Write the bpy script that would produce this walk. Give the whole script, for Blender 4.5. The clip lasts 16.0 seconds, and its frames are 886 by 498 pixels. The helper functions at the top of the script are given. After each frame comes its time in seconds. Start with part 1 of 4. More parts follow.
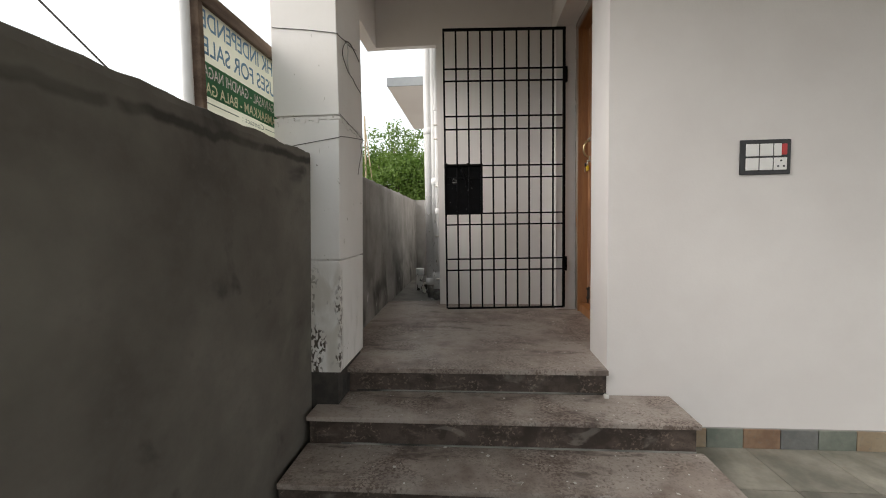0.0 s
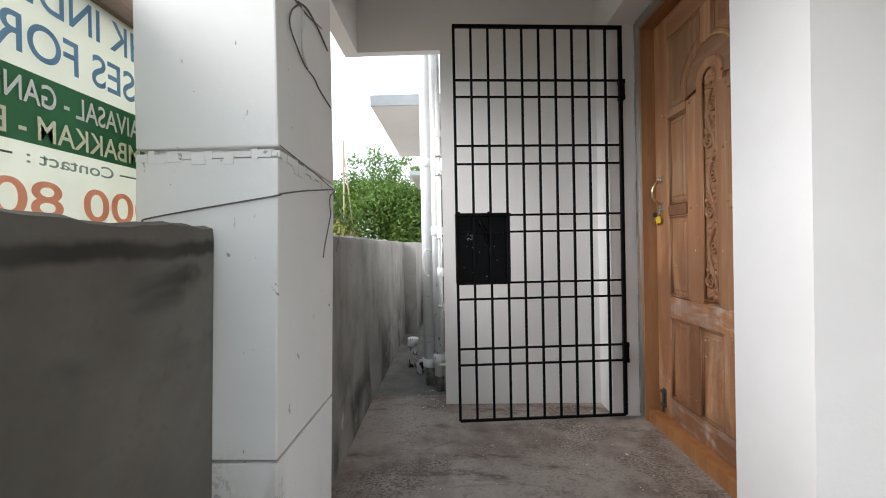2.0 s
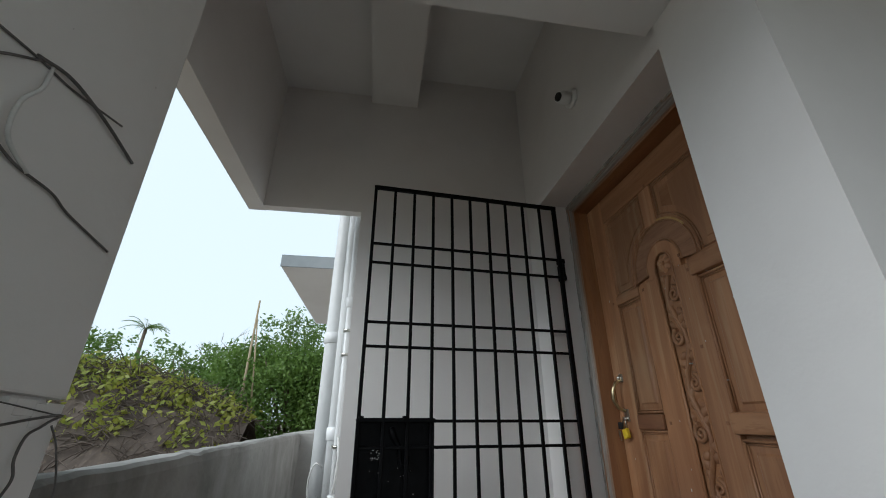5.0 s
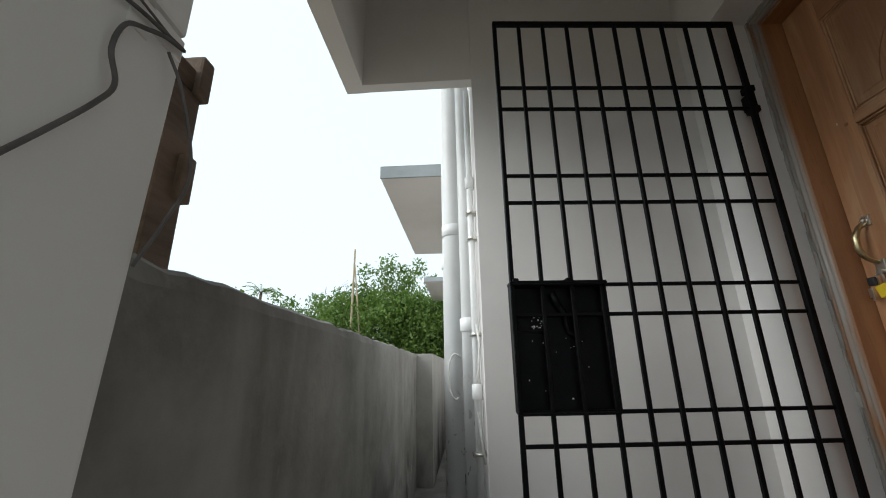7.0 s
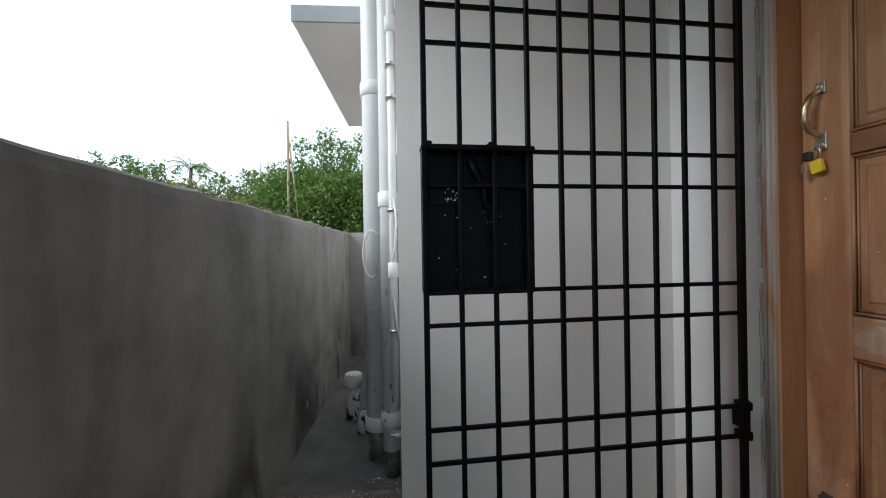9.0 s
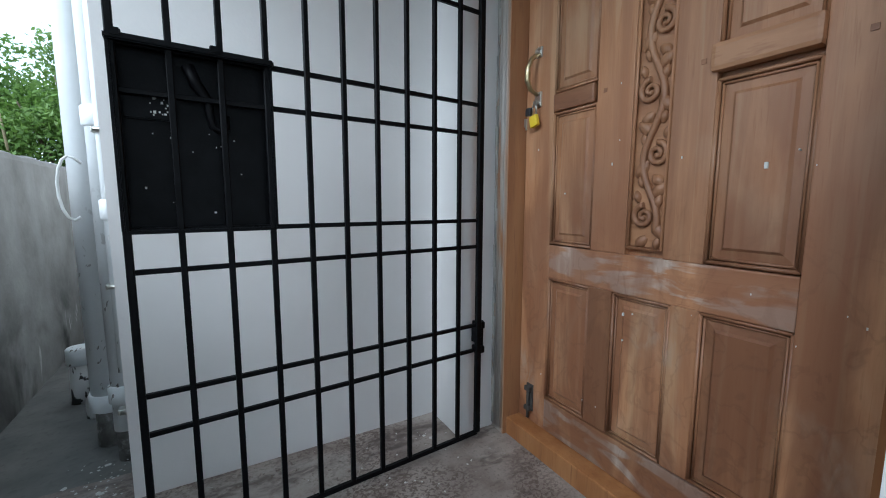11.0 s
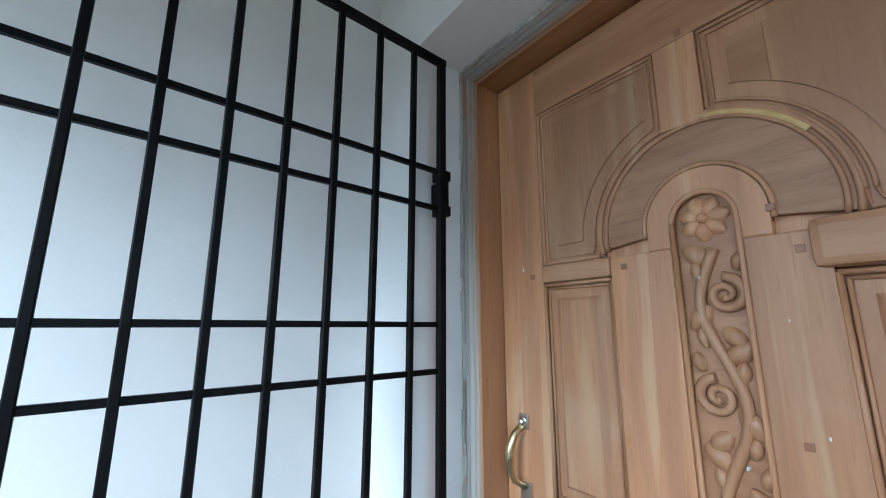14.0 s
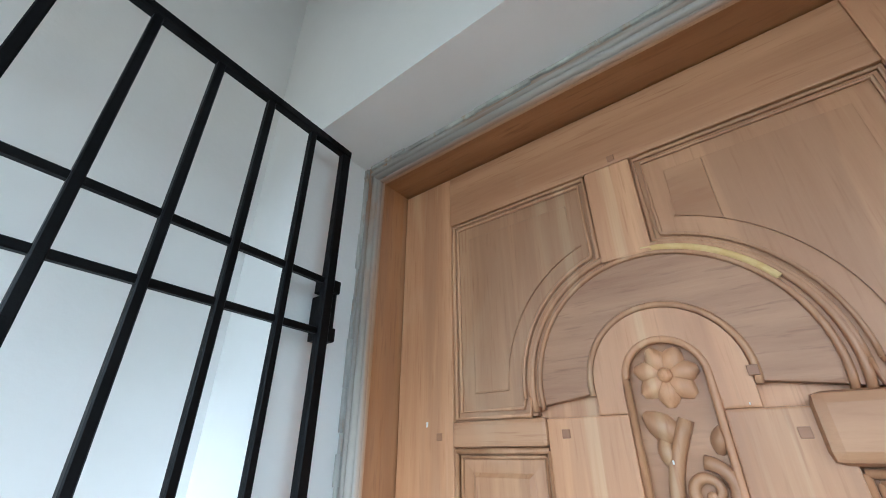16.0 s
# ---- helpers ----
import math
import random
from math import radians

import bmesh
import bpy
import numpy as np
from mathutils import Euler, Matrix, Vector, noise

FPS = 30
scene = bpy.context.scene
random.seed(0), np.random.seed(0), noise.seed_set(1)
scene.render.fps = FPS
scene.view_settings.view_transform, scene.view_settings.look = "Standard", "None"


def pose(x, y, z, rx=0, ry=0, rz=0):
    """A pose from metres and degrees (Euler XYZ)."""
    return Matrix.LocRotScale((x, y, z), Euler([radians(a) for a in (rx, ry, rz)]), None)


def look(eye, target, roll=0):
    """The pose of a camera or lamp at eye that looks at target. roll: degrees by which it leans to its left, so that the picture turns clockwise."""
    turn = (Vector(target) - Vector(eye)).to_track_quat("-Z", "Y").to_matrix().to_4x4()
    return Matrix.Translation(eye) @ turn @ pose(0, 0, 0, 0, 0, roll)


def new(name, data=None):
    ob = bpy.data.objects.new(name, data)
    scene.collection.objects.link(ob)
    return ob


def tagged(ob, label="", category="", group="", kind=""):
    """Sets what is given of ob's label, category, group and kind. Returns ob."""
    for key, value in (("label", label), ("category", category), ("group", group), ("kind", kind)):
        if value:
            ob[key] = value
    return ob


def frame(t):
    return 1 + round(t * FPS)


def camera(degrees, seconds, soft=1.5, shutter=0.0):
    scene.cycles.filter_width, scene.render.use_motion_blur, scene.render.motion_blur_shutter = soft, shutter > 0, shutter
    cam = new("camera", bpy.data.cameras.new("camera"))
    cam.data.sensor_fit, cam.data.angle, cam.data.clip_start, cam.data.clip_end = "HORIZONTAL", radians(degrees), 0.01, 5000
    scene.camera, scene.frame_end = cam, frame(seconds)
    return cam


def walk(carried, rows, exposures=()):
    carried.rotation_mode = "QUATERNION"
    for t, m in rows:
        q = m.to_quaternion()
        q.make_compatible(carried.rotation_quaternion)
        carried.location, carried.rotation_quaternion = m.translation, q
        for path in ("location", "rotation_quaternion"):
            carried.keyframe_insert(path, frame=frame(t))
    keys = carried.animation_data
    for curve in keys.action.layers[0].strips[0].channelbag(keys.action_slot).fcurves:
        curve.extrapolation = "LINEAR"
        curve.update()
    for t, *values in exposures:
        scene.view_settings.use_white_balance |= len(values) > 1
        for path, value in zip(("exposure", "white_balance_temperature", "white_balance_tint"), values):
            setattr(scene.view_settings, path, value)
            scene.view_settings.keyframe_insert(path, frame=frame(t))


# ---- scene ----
cam = camera(96.3, 16.0, soft=1.0)
PATH = [
    (0, (0.09, -0.584, 1.081), (-0.067, 1.406, 0.96), -0.9),
    (0.5, (-0.004, -0.31, 1.036), (-0.119, 1.677, 0.841), -1.4),
    (1, (-0.078, -0.063, 1.085), (-0.146, 1.923, 0.86), -1.3),
    (1.5, (-0.096, 0.198, 1.252), (-0.155, 2.188, 1.056), -1.1),
    (2, (-0.144, 0.351, 1.362), (-0.196, 2.35, 1.352), -1.1),
    (2.5, (-0.17, 0.443, 1.488), (-0.226, 2.431, 1.707), -0.8),
    (3, (-0.143, 0.479, 1.573), (-0.228, 2.425, 2.03), -0.6),
    (3.5, (-0.074, 0.509, 1.643), (-0.012, 2.412, 2.256), -0.1),
    (3.7, (-0.097, 0.537, 1.623), (0.048, 2.409, 2.31), -0.4),
    (5.8, (-0.042, 1.005, 1.449), (0.248, 2.814, 2.25), -0.0),
    (6, (-0.074, 1.03, 1.414), (0.203, 2.843, 2.211), 0.1),
    (6.5, (-0.196, 1.117, 1.326), (-0.122, 2.981, 2.048), -0.4),
    (7, (-0.267, 1.262, 1.284), (-0.369, 3.172, 1.868), -1.0),
    (7.5, (-0.3, 1.407, 1.26), (-0.458, 3.36, 1.663), -1.1),
    (8, (-0.327, 1.46, 1.253), (-0.452, 3.446, 1.457), -1.1),
    (8.5, (-0.271, 1.473, 1.276), (-0.334, 3.471, 1.35), -1.1),
    (9, (-0.148, 1.458, 1.275), (-0.011, 3.453, 1.275), -0.9),
    (9.5, (-0.05, 1.428, 1.265), (0.364, 3.384, 1.205), -0.3),
    (10, (-0.002, 1.413, 1.214), (0.665, 3.294, 1.088), 0.1),
    (10.2, (-0.002, 1.412, 1.195), (0.751, 3.257, 1.022), 0.2),
    (12.5, (0.214, 1.663, 1.483), (1.332, 3.304, 1.244), 0.0),
    (13, (0.266, 1.719, 1.637), (1.337, 3.407, 1.6), 0.5),
    (13.5, (0.255, 1.81, 1.788), (1.386, 3.45, 1.969), -0.3),
    (14, (0.258, 1.823, 1.893), (1.429, 3.398, 2.276), -0.0),
    (14.5, (0.277, 1.813, 1.956), (1.485, 3.308, 2.508), 0.3),
    (15, (0.283, 1.834, 1.957), (1.568, 3.202, 2.646), 0.1),
    (15.5, (0.344, 1.91, 1.979), (1.676, 3.164, 2.786), -0.3),
    (16, (0.388, 1.975, 1.98), (1.801, 3.06, 2.889), -0.3),
]
EXPOSURES = [
    (0.0, 0.28, 6700, 14), (0.5, 0.55, 6550, 15), (1.0, 0.72, 6400, 14), (2.5, 0.85, 6050, 11), (3.0, 0.2, 6100, 9), (3.7, -0.05, 6050, 8), (6.0, -0.33, 5750, 7), (7.0, -0.05, 6100, 7), (8.0, 0.07, 6300, 7),
    (9.0, 0.07, 5900, 9), (10.2, 0.2, 5450, 7), (12.3, 1.55, 4950, 1), (14.0, 1.68, 4800, 0), (15.0, 2.15, 4850, 0), (16.0, 2.45, 4950, 0),
]
walk(cam, [(t, look(eye, target, roll)) for t, eye, target, roll in PATH], EXPOSURES)

# ---------- light ----------
world = bpy.data.worlds.new("overcast")
scene.world = world
world.use_nodes = True
wn = world.node_tree.nodes
wl = world.node_tree.links
sky = wn.new("ShaderNodeTexSky")
sky.sky_type = "NISHITA"
sky.sun_disc = False
sky.sun_elevation = radians(35)
sky.sun_rotation = radians(-112)
sky.dust_density = 3.0
haze = wn.new("ShaderNodeMix")
haze.data_type = "RGBA"
haze.inputs["Factor"].default_value = 0.85
haze.inputs["B"].default_value = (9.9, 10.7, 10.8, 1)
wl.new(sky.outputs["Color"], haze.inputs["A"])
wl.new(haze.outputs["Result"], wn["Background"].inputs["Color"])
wn["Background"].inputs["Strength"].default_value = 0.12
sun = new("sun", bpy.data.lights.new("sun", "SUN"))
sun.data.energy = 2.6
sun.data.angle = radians(42)
sun.data.color = (1.0, 0.96, 0.9)
sun.matrix_world = look((-6.9, -1.9, 5.5), (0, 1, 0.4))

# ---------- materials ----------


def mat(name, c1, c2, c3=None, scale=3.0, fine=60.0, rough=0.7, bump=0.15, metal=0.0, stretch=(1, 1, 1), spread=0.12, finebump=0.4, spec=0.5):
    """Two colours mixed by broad noise, a third in patches, fine grain and relief, all in world metres."""
    m = bpy.data.materials.new(name)
    m.use_nodes = True
    n, l = m.node_tree.nodes, m.node_tree.links
    b = n["Principled BSDF"]
    geo = n.new("ShaderNodeNewGeometry")
    mp = n.new("ShaderNodeMapping")
    mp.inputs["Scale"].default_value = stretch
    l.new(geo.outputs["Position"], mp.inputs["Vector"])
    big = n.new("ShaderNodeTexNoise")
    big.inputs["Scale"].default_value = scale
    big.inputs["Detail"].default_value = 6
    big.inputs["Roughness"].default_value = 0.6
    sm = n.new("ShaderNodeTexNoise")
    sm.inputs["Scale"].default_value = fine
    sm.inputs["Detail"].default_value = 4
    for t in (big, sm):
        l.new(mp.outputs["Vector"], t.inputs["Vector"])
    r1 = n.new("ShaderNodeMapRange")
    r1.inputs["From Min"].default_value = 0.5 - spread
    r1.inputs["From Max"].default_value = 0.5 + spread
    l.new(big.outputs["Fac"], r1.inputs["Value"])
    mx = n.new("ShaderNodeMix")
    mx.data_type = "RGBA"
    mx.inputs["A"].default_value = (*c1, 1)
    mx.inputs["B"].default_value = (*c2, 1)
    l.new(r1.outputs["Result"], mx.inputs["Factor"])
    out = mx.outputs["Result"]
    if c3:
        r2 = n.new("ShaderNodeMapRange")
        r2.inputs["From Min"].default_value = 0.56
        r2.inputs["From Max"].default_value = 0.85
        l.new(sm.outputs["Fac"], r2.inputs["Value"])
        m2 = n.new("ShaderNodeMix")
        m2.data_type = "RGBA"
        m2.inputs["B"].default_value = (*c3, 1)
        l.new(out, m2.inputs["A"])
        l.new(r2.outputs["Result"], m2.inputs["Factor"])
        out = m2.outputs["Result"]
    l.new(out, b.inputs["Base Color"])
    b.inputs["Roughness"].default_value = rough
    b.inputs["Metallic"].default_value = metal
    b.inputs["Specular IOR Level"].default_value = spec
    bp = n.new("ShaderNodeBump")
    bp.inputs["Strength"].default_value = bump
    bp.inputs["Distance"].default_value = 0.01
    ad = n.new("ShaderNodeMath")
    ad.operation = "MULTIPLY_ADD"
    ad.inputs[1].default_value = finebump
    l.new(sm.outputs["Fac"], ad.inputs[0])
    l.new(big.outputs["Fac"], ad.inputs[2])
    l.new(ad.outputs["Value"], bp.inputs["Height"])
    l.new(bp.outputs["Normal"], b.inputs["Normal"])
    return m


PAINT = mat("wall_paint", (0.74, 0.71, 0.69), (0.79, 0.765, 0.745), None, 1.6, 90, 0.75, 0.12)
COLUMN = mat("column_paint", (0.75, 0.735, 0.71), (0.8, 0.785, 0.765), None, 2.0, 40, 0.75, 0.2)
CEIL = mat("ceiling_paint", (0.76, 0.75, 0.74), (0.8, 0.79, 0.78), None, 1.5, 80, 0.8, 0.08)
CEMENT = mat("cement_plaster", (0.155, 0.148, 0.136), (0.33, 0.32, 0.3), (0.24, 0.23, 0.215), 2.2, 38, 0.92, 0.5, spread=0.16)
CEMENT_TOP = mat("cement_top", (0.2, 0.19, 0.17), (0.3, 0.29, 0.27), (0.14, 0.13, 0.12), 5, 50, 0.95, 0.8)
DAMP = mat("damp_cement", (0.05, 0.046, 0.04), (0.09, 0.085, 0.075), None, 9, 60, 0.9, 0.6)
BITUMEN = mat("black_base", (0.03, 0.027, 0.024), (0.06, 0.052, 0.045), None, 12, 70, 0.85, 0.5)
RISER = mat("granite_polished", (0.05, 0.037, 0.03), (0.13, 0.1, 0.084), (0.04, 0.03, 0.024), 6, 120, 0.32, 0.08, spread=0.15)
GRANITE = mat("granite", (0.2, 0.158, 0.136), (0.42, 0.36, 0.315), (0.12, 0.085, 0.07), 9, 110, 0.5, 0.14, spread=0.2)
PASSAGE = mat("passage_cement", (0.12, 0.12, 0.115), (0.22, 0.215, 0.2), (0.1, 0.1, 0.095), 3, 40, 0.8, 0.4)
BLACK = mat("black_enamel", (0.0025, 0.0025, 0.003), (0.005, 0.005, 0.006), None, 20, 160, 0.45, 0.1, spec=0.1)
PVC = mat("white_pvc", (0.78, 0.79, 0.79), (0.84, 0.85, 0.85), None, 6, 60, 0.4, 0.08)
PIPE_DIRTY = mat("cement_pipe", (0.1, 0.095, 0.085), (0.25, 0.24, 0.22), (0.55, 0.54, 0.52), 14, 40, 0.7, 0.3)
STEEL = mat("steel", (0.55, 0.54, 0.5), (0.68, 0.66, 0.6), None, 30, 200, 0.28, 0.05, metal=1.0)
BRASS = mat("brass", (0.5, 0.4, 0.22), (0.66, 0.56, 0.34), None, 30, 200, 0.3, 0.05, metal=1.0)
YELLOW = mat("yellow_lock", (0.75, 0.55, 0.02), (0.85, 0.62, 0.03), None, 30, 200, 0.4, 0.05)
WHITE_PLASTIC = mat("white_plastic", (0.8, 0.8, 0.78), (0.84, 0.84, 0.82), None, 20, 200, 0.35, 0.02)
RED_PLASTIC = mat("red_plastic", (0.5, 0.03, 0.03), (0.6, 0.04, 0.04), None, 20, 200, 0.35, 0.02)
DARK_PLASTIC = mat("dark_plastic", (0.02, 0.02, 0.022), (0.03, 0.03, 0.032), None, 20, 200, 0.4, 0.02)
WOOD = mat("teak", (0.37, 0.165, 0.072), (0.53, 0.28, 0.14), (0.32, 0.135, 0.055), 2.6, 34, 0.48, 0.1, stretch=(7, 7, 0.4), spread=0.16)
WOOD_H = mat("teak_rail", (0.37, 0.165, 0.072), (0.52, 0.27, 0.135), (0.32, 0.135, 0.055), 2.6, 34, 0.48, 0.1, stretch=(7, 0.4, 7), spread=0.16)
WOOD_DARK = mat("teak_dark", (0.2, 0.085, 0.04), (0.3, 0.14, 0.065), (0.16, 0.065, 0.03), 3.0, 22, 0.5, 0.15, stretch=(6, 0.8, 4), spread=0.14)
WOOD_MID = mat("teak_mid", (0.29, 0.13, 0.056), (0.4, 0.205, 0.1), (0.23, 0.095, 0.04), 3.0, 22, 0.5, 0.14, stretch=(6, 0.8, 4), spread=0.14)
WOOD_GREY = mat("teak_weathered", (0.25, 0.118, 0.06), (0.37, 0.195, 0.105), (0.17, 0.075, 0.038), 4.0, 30, 0.55, 0.14, stretch=(4, 0.7, 7), spread=0.16)
FILLER = mat("wood_filler", (0.52, 0.33, 0.12), (0.6, 0.42, 0.2), None, 30, 90, 0.8, 0.2)
WOOD_FRAME = mat("teak_frame", (0.29, 0.115, 0.038), (0.4, 0.185, 0.068), (0.2, 0.075, 0.026), 3.0, 24, 0.4, 0.12, stretch=(6, 6, 0.5), spread=0.14)
WOOD_HEAD = mat("teak_head", (0.25, 0.1, 0.036), (0.36, 0.165, 0.064), (0.18, 0.068, 0.025), 3.0, 24, 0.4, 0.12, stretch=(6, 0.5, 6), spread=0.14)
CEMENT_END = mat("cement_pale", (0.3, 0.29, 0.27), (0.42, 0.41, 0.39), (0.34, 0.33, 0.31), 2.2, 38, 0.92, 0.4, spread=0.16)
PUTTY = mat("putty", (0.3, 0.29, 0.27), (0.52, 0.5, 0.46), (0.36, 0.2, 0.09), 9, 30, 0.8, 0.4, stretch=(2, 2, 0.7))
BARE_TIMBER = mat("old_timber", (0.1, 0.065, 0.045), (0.2, 0.14, 0.1), None, 4, 60, 0.85, 0.5, stretch=(4, 0.6, 4))
FLEX = mat("banner_flex", (0.72, 0.73, 0.66), (0.78, 0.79, 0.72), None, 5, 80, 0.5, 0.05)
LETTER_WHITE = mat("printed_white", (0.78, 0.79, 0.75), (0.84, 0.85, 0.8), None, 5, 80, 0.5, 0.03)
LETTER_CREAM = mat("printed_cream", (0.8, 0.8, 0.56), (0.86, 0.86, 0.62), None, 5, 80, 0.5, 0.03)
FLEX_GREEN = mat("banner_green", (0.1, 0.3, 0.16), (0.14, 0.36, 0.2), None, 5, 80, 0.5, 0.05)
FLEX_BLUE = mat("banner_blue", (0.13, 0.24, 0.4), (0.17, 0.29, 0.46), None, 5, 80, 0.5, 0.05)
FLEX_YELLOW = mat("banner_cream", (0.74, 0.76, 0.55), (0.8, 0.82, 0.6), None, 5, 80, 0.5, 0.05)
FLEX_ORANGE = mat("banner_orange", (0.75, 0.3, 0.2), (0.8, 0.36, 0.25), None, 5, 80, 0.5, 0.05)
FLEX_GREY = mat("banner_grey", (0.25, 0.3, 0.29), (0.3, 0.35, 0.34), None, 5, 80, 0.5, 0.05)
SLATE = mat("slate_tile", (0.15, 0.148, 0.122), (0.3, 0.285, 0.24), (0.22, 0.19, 0.15), 6, 45, 0.6, 0.3, spread=0.15)
GROUT = mat("grout", (0.3, 0.29, 0.27), (0.38, 0.37, 0.35), None, 8, 80, 0.9, 0.3)
WIRE = mat("grey_wire", (0.09, 0.085, 0.08), (0.14, 0.13, 0.125), None, 40, 200, 0.6, 0.1)
WIRE_WHITE = mat("white_wire", (0.6, 0.6, 0.58), (0.7, 0.7, 0.68), None, 40, 200, 0.5, 0.1)
LEAF = mat("leaf", (0.085, 0.16, 0.027), (0.165, 0.265, 0.05), (0.26, 0.33, 0.09), 2.2, 9, 0.55, 0.1, spread=0.2)
LEAF_YELLOW = mat("creeper_leaf", (0.22, 0.27, 0.04), (0.34, 0.34, 0.06), (0.36, 0.27, 0.06), 3, 9, 0.55, 0.1, spread=0.2)
DRY = mat("dry_brush", (0.06, 0.045, 0.035), (0.13, 0.1, 0.08), (0.18, 0.14, 0.1), 3, 14, 0.9, 0.4, spread=0.2)
BARK = mat("bark", (0.1, 0.075, 0.05), (0.17, 0.13, 0.09), None, 6, 50, 0.9, 0.6)
BAMBOO = mat("bamboo", (0.28, 0.22, 0.13), (0.36, 0.29, 0.18), None, 6, 50, 0.6, 0.2)
SOIL = mat("soil", (0.13, 0.105, 0.075), (0.2, 0.165, 0.12), (0.09, 0.1, 0.05), 0.8, 12, 0.95, 0.5)
CHIP = mat("paint_chip", (0.6, 0.59, 0.56), (0.7, 0.69, 0.66), None, 20, 200, 0.8, 0.1)



def overlay(m, colour, factor):
    """Lays a colour over a material by a factor built from its position: a list of terms that are multiplied.
    ("noise", scale, low, high, stretch) or ("ramp", axis, low, high) or ("line", y0, z0, slope, width, wobble)."""
    n, l = m.node_tree.nodes, m.node_tree.links
    b = n["Principled BSDF"]
    geo = n.new("ShaderNodeNewGeometry")
    sep = n.new("ShaderNodeSeparateXYZ")
    l.new(geo.outputs["Position"], sep.inputs["Vector"])

    def maths(op, a, c):
        q = n.new("ShaderNodeMath")
        q.operation = op
        for i, v in enumerate((a, c)):
            if isinstance(v, (int, float)):
                q.inputs[i].default_value = v
            elif v is not None:
                l.new(v, q.inputs[i])
        return q.outputs["Value"]

    def ranged(v, lo, hi):
        q = n.new("ShaderNodeMapRange")
        q.interpolation_type = "SMOOTHSTEP"
        q.inputs["From Min"].default_value = min(lo, hi)
        q.inputs["From Max"].default_value = max(lo, hi)
        if lo > hi:
            q.inputs["To Min"].default_value, q.inputs["To Max"].default_value = 1, 0
        l.new(v, q.inputs["Value"])
        return q.outputs["Result"]

    def noisy(scale, stretch, detail=5):
        mp = n.new("ShaderNodeMapping")
        mp.inputs["Scale"].default_value = stretch
        l.new(geo.outputs["Position"], mp.inputs["Vector"])
        t = n.new("ShaderNodeTexNoise")
        t.inputs["Scale"].default_value = scale
        t.inputs["Detail"].default_value = detail
        t.inputs["Distortion"].default_value = 0.6
        l.new(mp.outputs["Vector"], t.inputs["Vector"])
        return t.outputs["Fac"]

    total = None
    for term in factor:
        if term[0] == "noise":
            v = ranged(noisy(term[1], term[4]), term[2], term[3])
        elif term[0] == "ramp":
            v = ranged(sep.outputs[term[1]], term[2], term[3])
        elif term[0] == "amount":
            v = maths("ADD", float(term[1]), 0.0)
        else:
            _, y0, z0, slope, width, wobble = term
            d = maths("SUBTRACT", sep.outputs["Z"], maths("ADD", maths("MULTIPLY", maths("SUBTRACT", sep.outputs["Y"], y0), slope), z0))
            d = maths("ADD", d, maths("MULTIPLY", maths("SUBTRACT", noisy(7, (1, 1, 0.2)), 0.5), wobble))
            v = ranged(maths("ABSOLUTE", d, None), width, width * 0.3)
        total = v if total is None else maths("MULTIPLY", total, v)
    mx = n.new("ShaderNodeMix")
    mx.data_type = "RGBA"
    mx.inputs["B"].default_value = (*colour, 1)
    l.new(b.inputs["Base Color"].links[0].from_socket, mx.inputs["A"])
    l.new(total, mx.inputs["Factor"])
    l.new(mx.outputs["Result"], b.inputs["Base Color"])
    return m


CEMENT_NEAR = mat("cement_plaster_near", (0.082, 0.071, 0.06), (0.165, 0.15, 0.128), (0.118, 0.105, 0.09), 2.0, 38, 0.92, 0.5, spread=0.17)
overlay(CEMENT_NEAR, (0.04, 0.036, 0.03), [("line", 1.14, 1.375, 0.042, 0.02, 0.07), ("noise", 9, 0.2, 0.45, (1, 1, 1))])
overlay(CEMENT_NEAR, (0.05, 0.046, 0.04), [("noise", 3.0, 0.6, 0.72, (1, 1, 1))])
overlay(CEMENT, (0.36, 0.35, 0.33), [("noise", 5, 0.5, 0.72, (1, 1, 0.18)), ("ramp", "Z", 0.6, 1.3), ("amount", 0.55)])
overlay(CEMENT, (0.05, 0.048, 0.042), [("noise", 2.4, 0.5, 0.68, (1, 1, 0.8)), ("ramp", "Z", 0.95, 0.5)])
overlay(CEMENT, (0.55, 0.54, 0.52), [("noise", 9, 0.66, 0.7, (1, 1, 0.3)), ("ramp", "Z", 0.75, 0.5)])
overlay(COLUMN, (0.42, 0.37, 0.3), [("noise", 14, 0.3, 0.6, (1, 1, 0.5)), ("ramp", "Z", 1.0, 0.8), ("ramp", "Y", 1.2, 1.15), ("amount", 0.55)])
overlay(COLUMN, (0.075, 0.06, 0.048), [("noise", 70, 0.5, 0.55, (1, 1, 0.6)), ("noise", 11, 0.38, 0.5, (1, 1, 0.35)), ("ramp", "Z", 0.98, 0.7), ("ramp", "Y", 1.2, 1.15)])
overlay(COLUMN, (0.5, 0.48, 0.44), [("noise", 16, 0.45, 0.7, (1, 1, 0.4)), ("ramp", "Z", 0.9, 0.4), ("amount", 0.5)])
overlay(COLUMN, (0.35, 0.33, 0.29), [("noise", 30, 0.7, 0.74, (1, 1, 0.8))])
overlay(GRANITE, (0.1, 0.068, 0.054), [("noise", 85, 0.46, 0.58, (1, 1.3, 1)), ("noise", 3.2, 0.4, 0.6, (1, 1, 1)), ("amount", 0.8)])
overlay(GRANITE, (0.42, 0.375, 0.335), [("noise", 2.1, 0.45, 0.6, (1, 1.2, 1)), ("noise", 60, 0.3, 0.5, (1, 1, 1)), ("amount", 0.7)])
